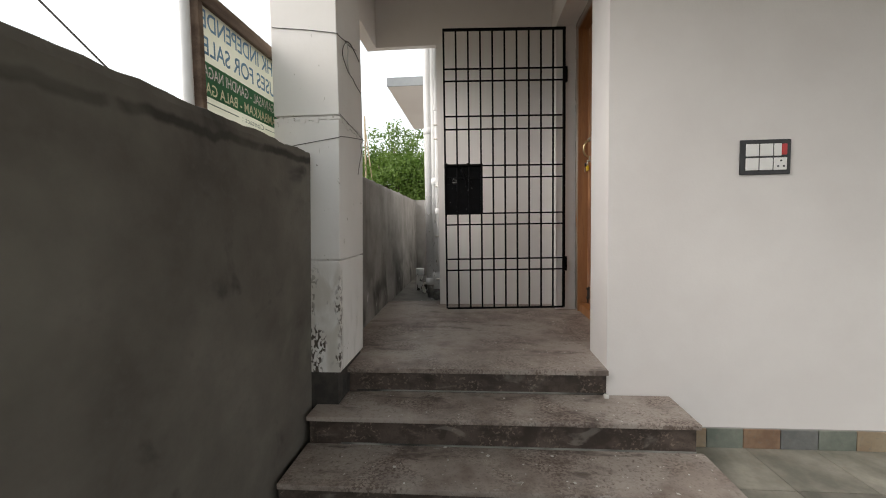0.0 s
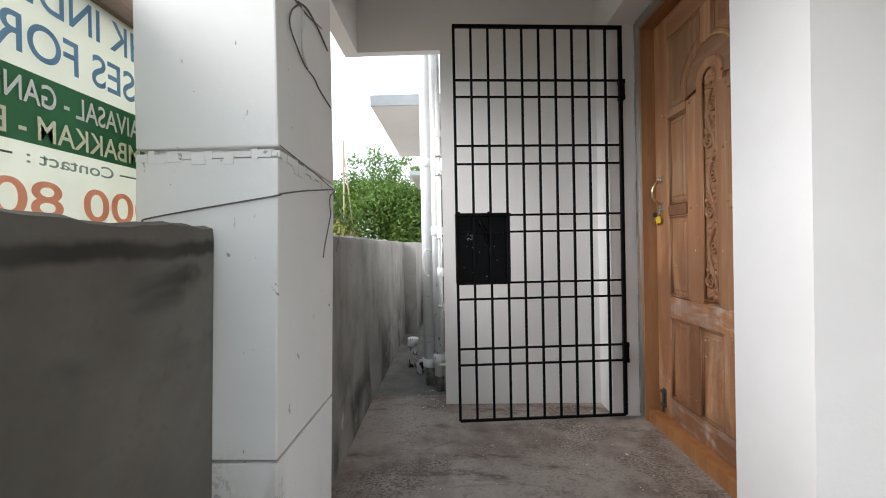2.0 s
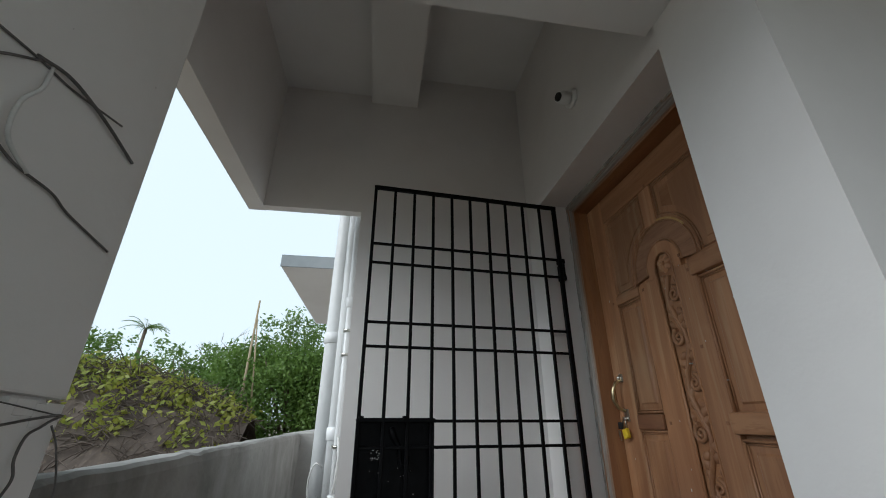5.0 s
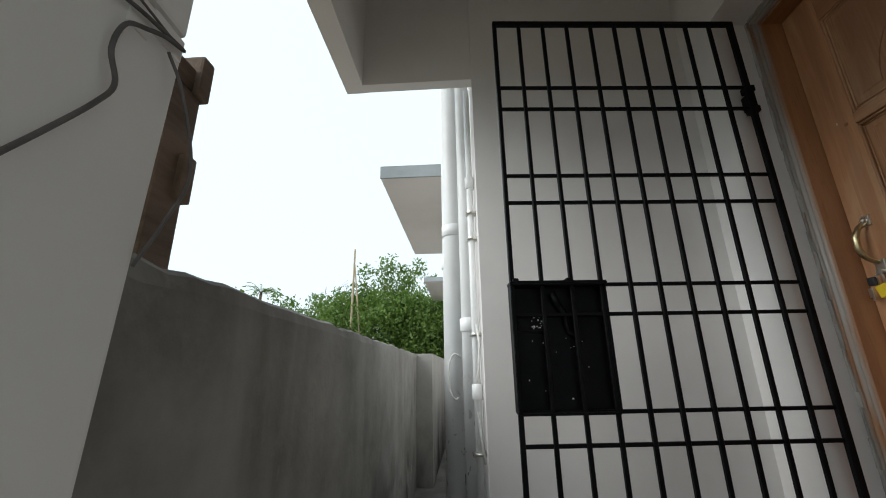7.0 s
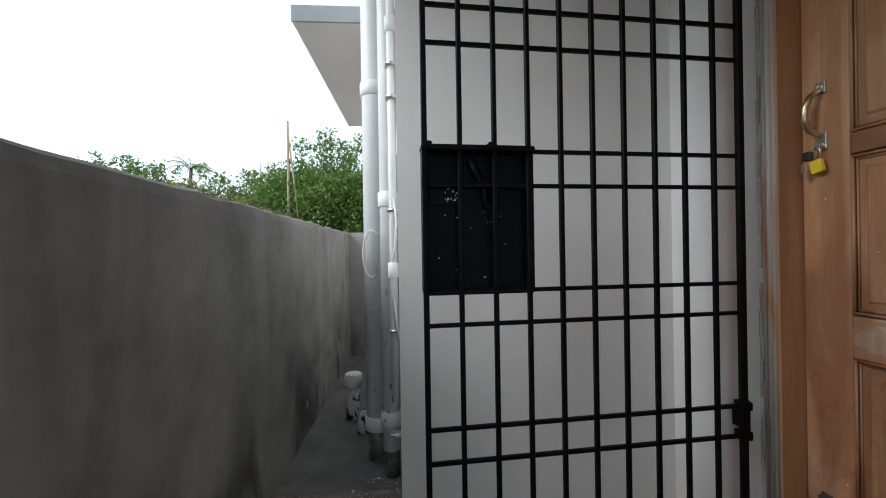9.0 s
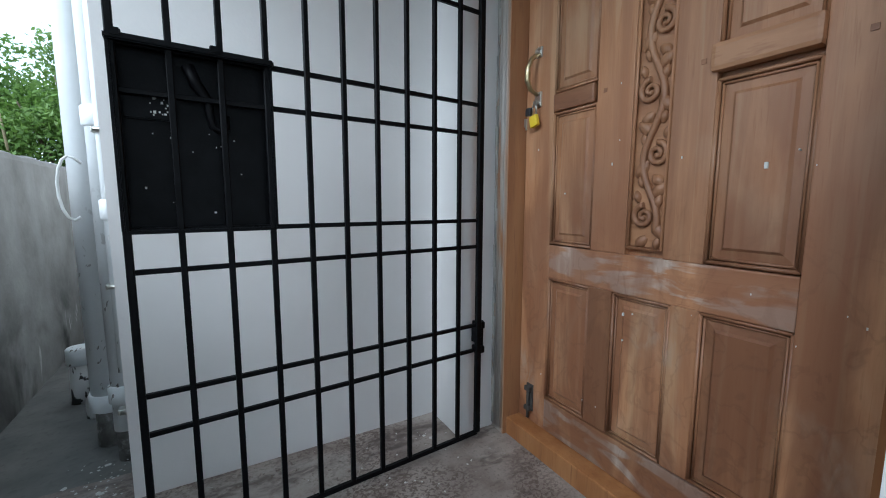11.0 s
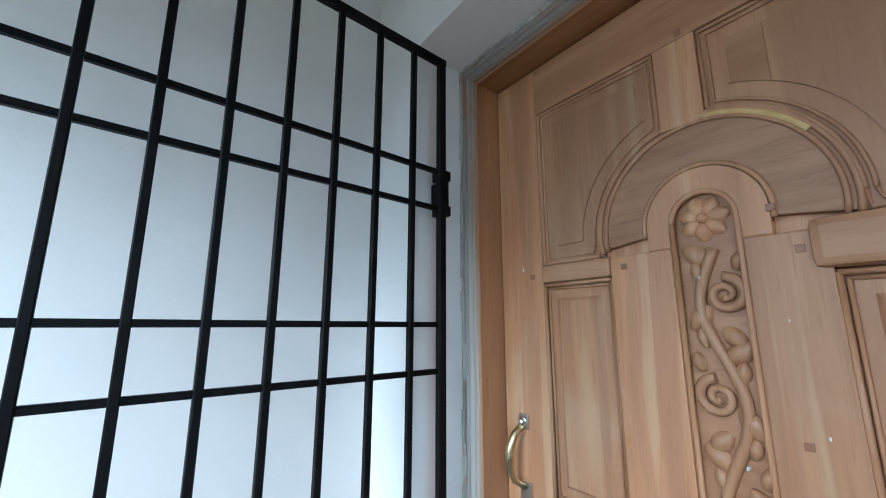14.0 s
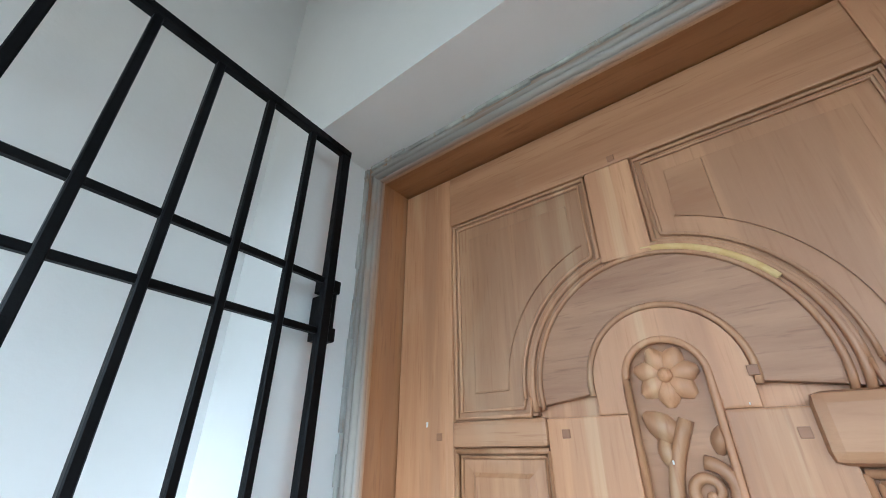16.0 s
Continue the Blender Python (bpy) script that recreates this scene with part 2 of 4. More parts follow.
overlay(GRANITE, (0.5, 0.485, 0.45), [("noise", 26, 0.68, 0.71, (1, 1.5, 1)), ("amount", 0.5)])
overlay(GRANITE, (0.075, 0.052, 0.045), [("noise", 4.5, 0.54, 0.68, (0.7, 2.2, 1)), ("noise", 22, 0.3, 0.62, (1, 2, 1)), ("amount", 0.75)])
for w in (WOOD, WOOD_H):
    overlay(w, (0.58, 0.4, 0.25), [("noise", 6, 0.52, 0.75, (1, 1, 0.5)), ("amount", 0.5)])
overlay(WOOD_H, (0.62, 0.55, 0.47), [("noise", 14, 0.48, 0.58, (1, 0.4, 1.4)), ("ramp", "Z", 1.3, 1.1), ("amount", 0.8)])
overlay(WOOD, (0.33, 0.155, 0.075), [("noise", 11, 0.5, 0.56, (1, 1, 0.06)), ("amount", 0.5)])
overlay(WOOD, (0.56, 0.36, 0.2), [("noise", 19, 0.56, 0.66, (1, 1, 0.05)), ("amount", 0.5)])
for w in (WOOD, WOOD_H):
    overlay(w, (0.2, 0.08, 0.038), [("noise", 7, 0.36, 0.56, (1, 1, 0.25)), ("ramp", "Z", 1.75, 1.1), ("amount", 0.76)])
    overlay(w, (0.1, 0.042, 0.022), [("noise", 13, 0.465, 0.5, (1, 1, 0.8)), ("noise", 13, 0.535, 0.5, (1, 1, 0.8)), ("ramp", "Z", 1.3, 0.95), ("amount", 0.2)])
    overlay(w, (0.42, 0.34, 0.26), [("noise", 4.2, 0.56, 0.7, (1, 1, 0.7)), ("noise", 40, 0.35, 0.6, (1, 1, 0.4)), ("ramp", "Z", 1.1, 0.8), ("amount", 0.55)])
overlay(WOOD, (0.24, 0.1, 0.045), [("noise", 3.5, 0.58, 0.7, (1, 1, 0.4)), ("ramp", "Z", 1.7, 1.2), ("amount", 0.6)])
overlay(WOOD_FRAME, (0.36, 0.34, 0.31), [("noise", 9, 0.3, 0.5, (2, 2, 0.25)), ("ramp", "Y", 2.506, 2.53), ("amount", 0.9)])
overlay(WOOD_HEAD, (0.36, 0.34, 0.31), [("noise", 9, 0.3, 0.5, (2, 0.25, 2)), ("ramp", "Z", 2.503, 2.535), ("amount", 0.9)])
overlay(CEMENT_END, (0.05, 0.047, 0.042), [("noise", 1.8, 0.35, 0.6, (1, 1, 0.6)), ("ramp", "Z", 1.05, 0.5)])
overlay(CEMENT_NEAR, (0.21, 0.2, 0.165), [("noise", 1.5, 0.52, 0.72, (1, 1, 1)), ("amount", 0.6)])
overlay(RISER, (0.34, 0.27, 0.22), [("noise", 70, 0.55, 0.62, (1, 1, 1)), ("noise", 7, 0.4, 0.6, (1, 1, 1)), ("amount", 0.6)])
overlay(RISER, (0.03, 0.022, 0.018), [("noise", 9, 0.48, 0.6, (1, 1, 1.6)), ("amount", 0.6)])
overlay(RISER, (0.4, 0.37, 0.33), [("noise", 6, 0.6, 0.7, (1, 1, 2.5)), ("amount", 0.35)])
overlay(PVC, (0.22, 0.2, 0.18), [("noise", 34, 0.62, 0.66, (1, 1, 0.6)), ("ramp", "Z", 1.4, 0.7)])
GREY_PAINT = mat("grey_fascia", (0.3, 0.33, 0.35), (0.36, 0.39, 0.41), None, 4, 60, 0.7, 0.1)



def piecewise(m, low, high):
    """Each piece of wood a little lighter or darker than the next."""
    n, l = m.node_tree.nodes, m.node_tree.links
    b = n["Principled BSDF"]
    info = n.new("ShaderNodeObjectInfo")
    r = n.new("ShaderNodeMapRange")
    r.inputs["To Min"].default_value, r.inputs["To Max"].default_value = low, high
    l.new(info.outputs["Random"], r.inputs["Value"])
    h = n.new("ShaderNodeHueSaturation")
    l.new(r.outputs["Result"], h.inputs["Value"])
    l.new(b.inputs["Base Color"].links[0].from_socket, h.inputs["Color"])
    l.new(h.outputs["Color"], b.inputs["Base Color"])


piecewise(WOOD, 0.72, 1.08)
piecewise(WOOD_H, 0.78, 1.08)
piecewise(SLATE, 0.75, 1.2)


def letting_through(m, share):
    """Thin printed cloth: part of the light comes through from behind."""
    n, l = m.node_tree.nodes, m.node_tree.links
    b = n["Principled BSDF"]
    t = n.new("ShaderNodeBsdfTranslucent")
    l.new(b.inputs["Base Color"].links[0].from_socket, t.inputs["Color"])
    x = n.new("ShaderNodeMixShader")
    x.inputs["Fac"].default_value = share
    l.new(b.outputs["BSDF"], x.inputs[1])
    l.new(t.outputs["BSDF"], x.inputs[2])
    l.new(x.outputs["Shader"], n["Material Output"].inputs["Surface"])


for m in (FLEX, FLEX_GREEN, FLEX_BLUE, FLEX_YELLOW, FLEX_ORANGE, FLEX_GREY):
    letting_through(m, 0.6)
for m in (LEAF, LEAF_YELLOW):
    letting_through(m, 0.35)

# ---------- building helpers ----------


def box(bm, x0, x1, y0, y1, z0, z1, bevel=0.0):
    v = [bm.verts.new((x, y, z)) for x in (x0, x1) for y in (y0, y1) for z in (z0, z1)]
    fs = [bm.faces.new([v[i] for i in q]) for q in ((0, 1, 3, 2), (4, 6, 7, 5), (0, 4, 5, 1), (2, 3, 7, 6), (0, 2, 6, 4), (1, 5, 7, 3))]
    if bevel:
        es = list({e for f in fs for e in f.edges})
        bmesh.ops.bevel(bm, geom=es, offset=bevel, segments=2, profile=0.6, affect="EDGES")
    return v


def hexa(bm, bottom, z0, z1):
    """An upright block on a four-cornered footprint; z0, z1 may be numbers or four values each."""
    zs0 = z0 if isinstance(z0, (list, tuple)) else [z0] * 4
    zs1 = z1 if isinstance(z1, (list, tuple)) else [z1] * 4
    a = [bm.verts.new((p[0], p[1], z)) for p, z in zip(bottom, zs0)]
    b = [bm.verts.new((p[0], p[1], z)) for p, z in zip(bottom, zs1)]
    bm.faces.new(a[::-1])
    bm.faces.new(b)
    for k in range(4):
        bm.faces.new((a[k], a[(k + 1) % 4], b[(k + 1) % 4], b[k]))


def tube(bm, pts, r, n=8, caps=True):
    """A round rod along a line of points; r may be a list."""
    pts = [Vector(p) for p in pts]
    rs = r if isinstance(r, (list, tuple)) else [r] * len(pts)
    rings, up = [], None
    for k, p in enumerate(pts):
        d = (pts[min(k + 1, len(pts) - 1)] - pts[max(k - 1, 0)]).normalized()
        if up is None:
            up = d.orthogonal().normalized()
        up = (up - d * up.dot(d)).normalized()
        side = d.cross(up)
        rings.append([bm.verts.new(p + (up * math.cos(a) + side * math.sin(a)) * rs[k]) for a in (2 * math.pi * i / n for i in range(n))])
    for a, b in zip(rings, rings[1:]):
        for i in range(n):
            f = bm.faces.new((a[i], a[(i + 1) % n], b[(i + 1) % n], b[i]))
            f.smooth = True
    if caps:
        bm.faces.new(rings[0][::-1])
        bm.faces.new(rings[-1])


def prism_yz(bm, outline, x0, x1, bevel=0.0):
    """A flat board: an outline in (y, z), between x0 and x1."""
    a = [bm.verts.new((x0, y, z)) for y, z in outline]
    b = [bm.verts.new((x1, y, z)) for y, z in outline]
    fa = bm.faces.new(a)
    bm.faces.new(b[::-1])
    n = len(a)
    for k in range(n):
        bm.faces.new((a[k], b[k], b[(k + 1) % n], a[(k + 1) % n]))
    if bevel:
        bmesh.ops.bevel(bm, geom=list(fa.edges), offset=bevel, segments=2, profile=0.6, affect="EDGES")


def thing(name, at, label, category, group="", kind=""):
    ob = new(name)
    ob.location = at
    ob.empty_display_size = 0.1
    return tagged(ob, label, category, group, kind)


def world_of(ob):
    v = Vector(ob.location)
    while ob.parent:
        ob = ob.parent
        v = v + Vector(ob.location)
    return v


def part(name, bm, material, parent=None, label=""):
    """Links a bmesh, drawn in world metres, as one mesh object under a thing or part."""
    bmesh.ops.recalc_face_normals(bm, faces=bm.faces)
    if parent is not None:
        bmesh.ops.translate(bm, verts=bm.verts, vec=-world_of(parent))
    me = bpy.data.meshes.new(name)
    bm.to_mesh(me)
    bm.free()
    me.materials.append(material)
    ob = new(name, me)
    ob.parent = parent
    return tagged(ob, label)


def setting(name, bm, material, label, category):
    return tagged(part(name, bm, material), label, category, kind="structure")


# ---------- plan ----------
CX0, CX1, CY0, CY1 = -0.79, -0.494, 1.147, 1.518    # column
GF = 0.021                # forecourt paving
P0, P1 = 0.387, 0.408      # porch floor at the step and at the door
XJ = 0.71                # right side of the porch mouth
YF = 1.315                # face of the front wall
YW = 2.76                 # wall behind the open gate
XD = 0.728                # face of the door wall
YJ = 2.578                # far side of the door opening
YN = 1.585                 # near side of the door opening
XFR, XL = 0.878, 0.948    # face of the frame, face of the leaf

# ground and floors
bm = bmesh.new()
bmesh.ops.create_grid(bm, x_segments=40, y_segments=40, size=600)
bmesh.ops.translate(bm, verts=bm.verts, vec=(0, 0, -0.06))
setting("ground", bm, SOIL, "bare brown soil round the house", "ground")

bm = bmesh.new()
box(bm, -0.62, 4.6, -5, YF, -0.05, GF - 0.004)
floor = setting("floor", bm, GROUT, "grey grout bed of the tiled car porch", "floor")

bm = bmesh.new()
hexa(bm, [(-0.62, 1.32), (XJ, 1.32), (XJ, 2.9), (-0.62, 2.9)], 0, [P0 - 0.02, P0 - 0.02, P1 - 0.02, P1 - 0.02])
hexa(bm, [(XJ, YN), (1.02, YN), (1.02, 2.9), (XJ, 2.9)], 0, [P0 - 0.01, P0 - 0.01, P1 - 0.02, P1 - 0.02])
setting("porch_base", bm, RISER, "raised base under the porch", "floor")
bm = bmesh.new()
hexa(bm, [(-0.68, 1.285), (XJ, 1.285), (XJ, 2.9), (-0.68, 2.9)], [P0 - 0.022] * 2 + [P1 - 0.022] * 2, [P0, P0, P1, P1])
hexa(bm, [(XJ, YN), (0.9, YN), (0.9, 2.9), (XJ, 2.9)], [P0 - 0.015] * 2 + [P1 - 0.022] * 2, [P0 + 0.006, P0 + 0.006, P1, P1])
setting("floor_porch", bm, GRANITE, "dusty brown granite porch floor with paint specks", "floor")

# steps
bm = bmesh.new()
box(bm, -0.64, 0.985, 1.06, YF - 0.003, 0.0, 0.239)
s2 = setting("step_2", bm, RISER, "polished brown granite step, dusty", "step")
bm = bmesh.new()
box(bm, -0.645, 0.995, 1.036, YF - 0.003, 0.24, 0.262, 0.005)
part("tread", bm, GRANITE, s2)
bm = bmesh.new()
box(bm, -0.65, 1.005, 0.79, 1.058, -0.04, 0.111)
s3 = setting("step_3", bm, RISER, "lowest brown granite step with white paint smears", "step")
bm = bmesh.new()
box(bm, -0.65, 1.015, 0.775, 1.058, 0.112, 0.134, 0.005)
part("tread", bm, GRANITE, s3)

for owner, x1, y, z in ((s2, XJ, 1.318, 0.262), (s3, 0.985, 1.058, 0.134)):
    bm = bmesh.new()
    box(bm, -0.5, x1, y - 0.006, y + 0.001, z, z + 0.006, 0.0015)
    part("joint", bm, CEMENT_END, owner, "thin line of pale cement")

# walls
bm = bmesh.new()
box(bm, XJ, 4.6, YF, YN, -0.05, 3.9)
setting("wall_front", bm, PAINT, "plain off-white painted front wall", "wall")
bm = bmesh.new()
box(bm, XD, 1.25, YJ, 3.05, 0.0, 3.9)
box(bm, XD, 1.25, YN, YJ, 2.575, 3.9)
setting("wall_door", bm, PAINT, "off-white painted wall round the door opening", "wall")
bm = bmesh.new()
box(bm, -0.205, XD, YW, 3.05, 0.0, 3.9)
setting("wall_gate", bm, PAINT, "off-white painted wall behind the open gate", "wall")
bm = bmesh.new()
box(bm, -0.2, -0.02, 3.05, 11, 0.0, 3.9)
box(bm, -0.02, 4.6, 10.8, 11, 0.0, 3.9)
box(bm, 4.45, 4.6, YN, 10.8, 0.0, 3.9)
setting("wall_side", bm, PAINT, "off-white side wall of the house along the passage", "wall")
bm = bmesh.new()
box(bm, XD, 4.45, YN, 10.8, 3.75, 3.9)
setting("roof", bm, CEIL, "flat concrete roof slab", "roof")

# beams and ceiling
bm = bmesh.new()
box(bm, CX1, XJ, YF + 0.003, 1.62, 2.645, 3.9)
setting("beam_front", bm, CEIL, "off-white painted beam over the porch mouth", "beam")
bm = bmesh.new()
box(bm, -0.805, -0.717, CY1, 2.86, 2.576, 3.9)
setting("beam_left", bm, PAINT, "off-white painted beam along the open side", "beam")
bm = bmesh.new()
box(bm, -0.717, -0.205, 2.805, 2.86, 2.578, 3.9)
setting("beam_back", bm, PAINT, "off-white painted beam across the passage", "beam")
bm = bmesh.new()
box(bm, -0.2, 0.078, 1.62, YW, 3.315, 3.56)
setting("beam_ceiling", bm, CEIL, "shallow painted ceiling beam", "beam")
bm = bmesh.new()
box(bm, -0.81, 0.0, 1.5, 3.0, 3.41, 3.9)
box(bm, 0.0, XD, 1.5, 3.0, 3.55, 3.9)
setting("ceiling", bm, CEIL, "white painted porch ceiling", "ceiling")

# assumed slab over the forecourt, out of view, added to shade the front wall
bm = bmesh.new()
box(bm, -0.48, 4.6, -5, YF - 0.002, 2.69, 2.92)
setting("ceiling_shade_slab", bm, CEIL, "unseen white slab added over the forecourt to shade the front wall", "ceiling")

# column with a joint groove and black foot; its lower length leans in a little


def leaning(b):
    for v in b.verts:
        if v.co.z < 1.57:
            v.co.x += (v.co.z - 1.57) * 0.027
        if 1.5 < v.co.z < 1.6:
            v.co.z -= (v.co.y - CY0) * 0.05
    return b


bm = bmesh.new()
for z0, z1 in ((0.415, 0.928), (0.934, 1.551), (1.573, 3.9)):
    box(bm, CX0, CX1, CY0, CY1, z0, z1, 0.004)
box(bm, CX0 + 0.015, CX1 - 0.015, CY0 + 0.015, CY1 - 0.015, 0.38, 1.571)
box(bm, CX0 + 0.015, CX1 - 0.015, CY0 + 0.015, CY1 - 0.015, 1.57, 3.89)
column = setting("column", leaning(bm), COLUMN, "square off-white column with peeling paint near its foot", "column")
bm = bmesh.new()
rnd = random.Random(9)
for face in range(2):
    u, run = 0.0, (CX1 - CX0 if face == 0 else CY1 - CY0) - 0.004
    while u < run - 0.004:
        w = rnd.uniform(0.012, 0.04)
        lo, hi, out = 1.553 - rnd.uniform(0.0, 0.018), 1.567 + rnd.uniform(-0.006, 0.003), rnd.uniform(0.0008, 0.0026)
        if face == 0:
            box(bm, CX0 + 0.002 + u, CX0 + 0.002 + min(u + w, run), CY0 - out, CY0 + 0.018, lo, hi, 0.001)
        else:
            box(bm, CX1 - 0.018, CX1 + out, CY0 + 0.002 + u, CY0 + 0.002 + min(u + w, run), lo, hi, 0.001)
        u += w
part("joint_mortar", leaning(bm), COLUMN, column, "rough painted mortar in the joint")
bm = bmesh.new()
box(bm, CX0 + 0.012, CX1 - 0.012, CY0 + 0.008, CY1 - 0.008, 0.0, 0.413)
part("foot", leaning(bm), BITUMEN, column, "black bituminous foot")

# compound walls
bm = bmesh.new()
ends = []
for k in range(121):
    t = (k / 120) ** 1.6
    y = 1.145 - 6.145 * t
    n1 = 0.008 * noise.noise(Vector((y * 6, 0, 5))) + 0.005 * noise.noise(Vector((y * 22, 3, 5)))
    n2 = 0.006 * noise.noise(Vector((y * 9, 7, 5)))
    ring = [(-0.675 - 0.025 * t, y, -0.06), (-0.63 - 0.021 * t, y, 1.385 + n2), (-0.634 - 0.021 * t + n2, y, 1.407 + n1), (-0.65 - 0.021 * t, y, 1.413 + n1), (-0.77 - 0.02 * t, y, 1.405 + n2), (-0.79 - 0.04 * t, y, -0.06)]
    ends.append([bm.verts.new(p) for p in ring])
for p, q in zip(ends, ends[1:]):
    for i in range(6):
        bm.faces.new((p[i], p[(i + 1) % 6], q[(i + 1) % 6], q[i]))
bm.faces.new(ends[0])
bm.faces.new(ends[-1])
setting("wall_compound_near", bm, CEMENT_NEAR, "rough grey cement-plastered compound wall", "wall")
bm = bmesh.new()
ends = []
for k in range(71):
    t = k / 70
    y = 1.52 + (4.85 - 1.52) * t
    xi, xo = -0.65 - 0.055 * t, -0.78 - 0.05 * t
    n1 = 0.009 * noise.noise(Vector((y * 6, 0, 0))) + 0.006 * noise.noise(Vector((y * 22, 3, 0)))
    n2 = 0.007 * noise.noise(Vector((y * 9, 7, 0)))
    ring = [(xi, y, -0.06), (xi, y, 1.395 + n2), (xi - 0.006 + n2, y, 1.418 + n1), (xi - 0.02, y, 1.427 + n1), (xo, y, 1.42 + n2), (xo, y, -0.06)]
    ends.append([bm.verts.new(p) for p in ring])
for p, q in zip(ends, ends[1:]):
    for i in range(6):
        bm.faces.new((p[i], p[(i + 1) % 6], q[(i + 1) % 6], q[i]))
bm.faces.new(ends[0])
bm.faces.new(ends[-1])
setting("wall_compound_far", bm, CEMENT, "grey cement-plastered compound wall along the passage", "wall")
bm = bmesh.new()
box(bm, -0.86, -0.57, 4.85, 7.0, -0.06, 1.425)
box(bm, -0.86, -0.62, 7.0, 12, -0.06, 1.44)
setting("wall_compound_end", bm, CEMENT_END, "grey plastered wall stepping in further along", "wall")
bm = bmesh.new()
hexa(bm, [(-0.73, 2.9), (-0.2, 2.9), (-0.2, 12), (-0.73, 12)], 0, [P1 - 0.01, P1 - 0.01, 0.33, 0.33])
setting("passage", bm, PASSAGE, "damp grey cement floor of the side passage", "path")

# sunshades
bm = bmesh.new()
box(bm, -0.84, -0.2, 3.806, 5.75, 2.6, 2.69, 0.004)
setting("sunshade", bm, PAINT, "thin painted concrete sunshade over a side window", "sunshade")
bm = bmesh.new()
box(bm, -0.965, -0.2, 8.006, 10.0, 2.76, 2.835, 0.004)
setting("sunshade_far", bm, PAINT, "second painted concrete sunshade further along", "sunshade")

# ---------- gate ----------
GL, GR = Vector((-0.123, 2.459, 0)), Vector((0.776, 2.527, 0))
gdir = (GR - GL).normalized()
gnor = Vector((gdir.y, -gdir.x, 0))     # towards the porch
GZ0, GZ1 = 0.434, 2.53
gate = thing("metal_gate", (GR.x, GR.y, GZ0), "black enamelled steel grille gate standing open against the wall", "gate")


def gbar(p, q, w, d, off=0.0):
    """A square bar from p to q in the gate's plane."""
    b = bmesh.new()
    p, q = Vector(p), Vector(q)
    ax = (q - p).normalized()
    side = ax.cross(gnor).normalized() * w / 2
    dep = gnor * d / 2
    o = gnor * off
    rings = []
    for e in (p, q):
        rings.append([b.verts.new(e + o + side * i + dep * j) for i, j in ((-1, -1), (1, -1), (1, 1), (-1, 1))])
    for k in range(4):
        b.faces.new((rings[0][k], rings[0][(k + 1) % 4], rings[1][(k + 1) % 4], rings[1][k]))
    b.faces.new(rings[0][::-1])
    b.faces.new(rings[1])
    bmesh.ops.bevel(b, geom=list(b.edges), offset=min(w, d) * 0.14, segments=1, affect="EDGES")
    return b


def on_gate(u, z):
    p = GL.lerp(GR, u)
    return (p.x, p.y, z)


NV = 10
for k in range(NV + 1):
    edge = k in (0, NV)
    u = 1.0 if k == NV else k * 0.1009
    part("upright_bar", gbar(on_gate(u, GZ0), on_gate(u, GZ1), 0.02 if k == NV else (0.014 if edge else 0.0125), 0.016 if edge else 0.0125), BLACK, gate)
for z in (2.246, 2.157, 1.897, 1.8, 1.527, 1.437, 1.165, 1.08, 0.815, 0.729):
    part("cross_bar", gbar(on_gate(0, z), on_gate(1, z), 0.011, 0.011, -0.004), BLACK, gate)
part("top_bar", gbar(on_gate(-0.008, GZ1), on_gate(1.012, GZ1), 0.018, 0.018), BLACK, gate)
part("bottom_bar", gbar(on_gate(0, GZ0), on_gate(1, GZ0), 0.014, 0.014), BLACK, gate)

# fascias of the sunshades
for nm, x0, y, z0, z1 in (("fascia", -0.842, 3.8, 2.598, 2.692), ("fascia_far", -0.967, 8.0, 2.758, 2.837)):
    bm = bmesh.new()
    box(bm, x0, -0.2, y - 0.012, y + 0.002, z0, z1, 0.002)
    setting(nm, bm, GREY_PAINT, "grey-painted front edge of the sunshade", "sunshade")

# lock box of the gate
gmid = GL.lerp(GR, 0.155)


def gate_box(u0, u1, z0, z1, d0, d1, bevel=0.0):
    """A block in the gate's own frame: along it, upright, and out from it."""
    b = bmesh.new()
    vs = []
    for u in (u0, u1):
        for d in (d0, d1):
            for z in (z0, z1):
                p = GL.lerp(GR, u) + gnor * d
                vs.append(b.verts.new((p.x, p.y, z)))
    for q in ((0, 1, 3, 2), (4, 6, 7, 5), (0, 4, 5, 1), (2, 3, 7, 6), (0, 2, 6, 4), (1, 5, 7, 3)):
        b.faces.new([vs[i] for i in q])
    if bevel:
        bmesh.ops.bevel(b, geom=list(b.edges), offset=bevel, segments=2, affect="EDGES")
    return b


lock = part("lock_plate", gate_box(-0.004, 0.312, 1.163, 1.532, -0.03, -0.022), BLACK, gate, "black sheet-steel lock shield")
part("rim", gate_box(-0.01, 0.318, 1.524, 1.538, -0.035, 0.018, 0.003), BLACK, lock)
part("rim", gate_box(-0.004, 0.312, 1.158, 1.166, -0.035, 0.01, 0.002), BLACK, lock)
part("rim", gate_box(-0.008, 0.0, 1.163, 1.532, -0.035, 0.012, 0.002), BLACK, lock)
part("rim", gate_box(0.308, 0.314, 1.163, 1.532, -0.035, 0.012, 0.002), BLACK, lock)
part("latch_plate", gate_box(0.012, 0.1, 1.388, 1.432, -0.022, -0.012, 0.003), BLACK, lock)
part("tab", gate_box(0.0, 0.02, 1.53, 1.545, -0.01, 0.02, 0.002), BLACK, lock)
part("tab", gate_box(0.18, 0.2, 1.53, 1.545, -0.01, 0.02, 0.002), BLACK, lock)
bm = bmesh.new()
hook = []
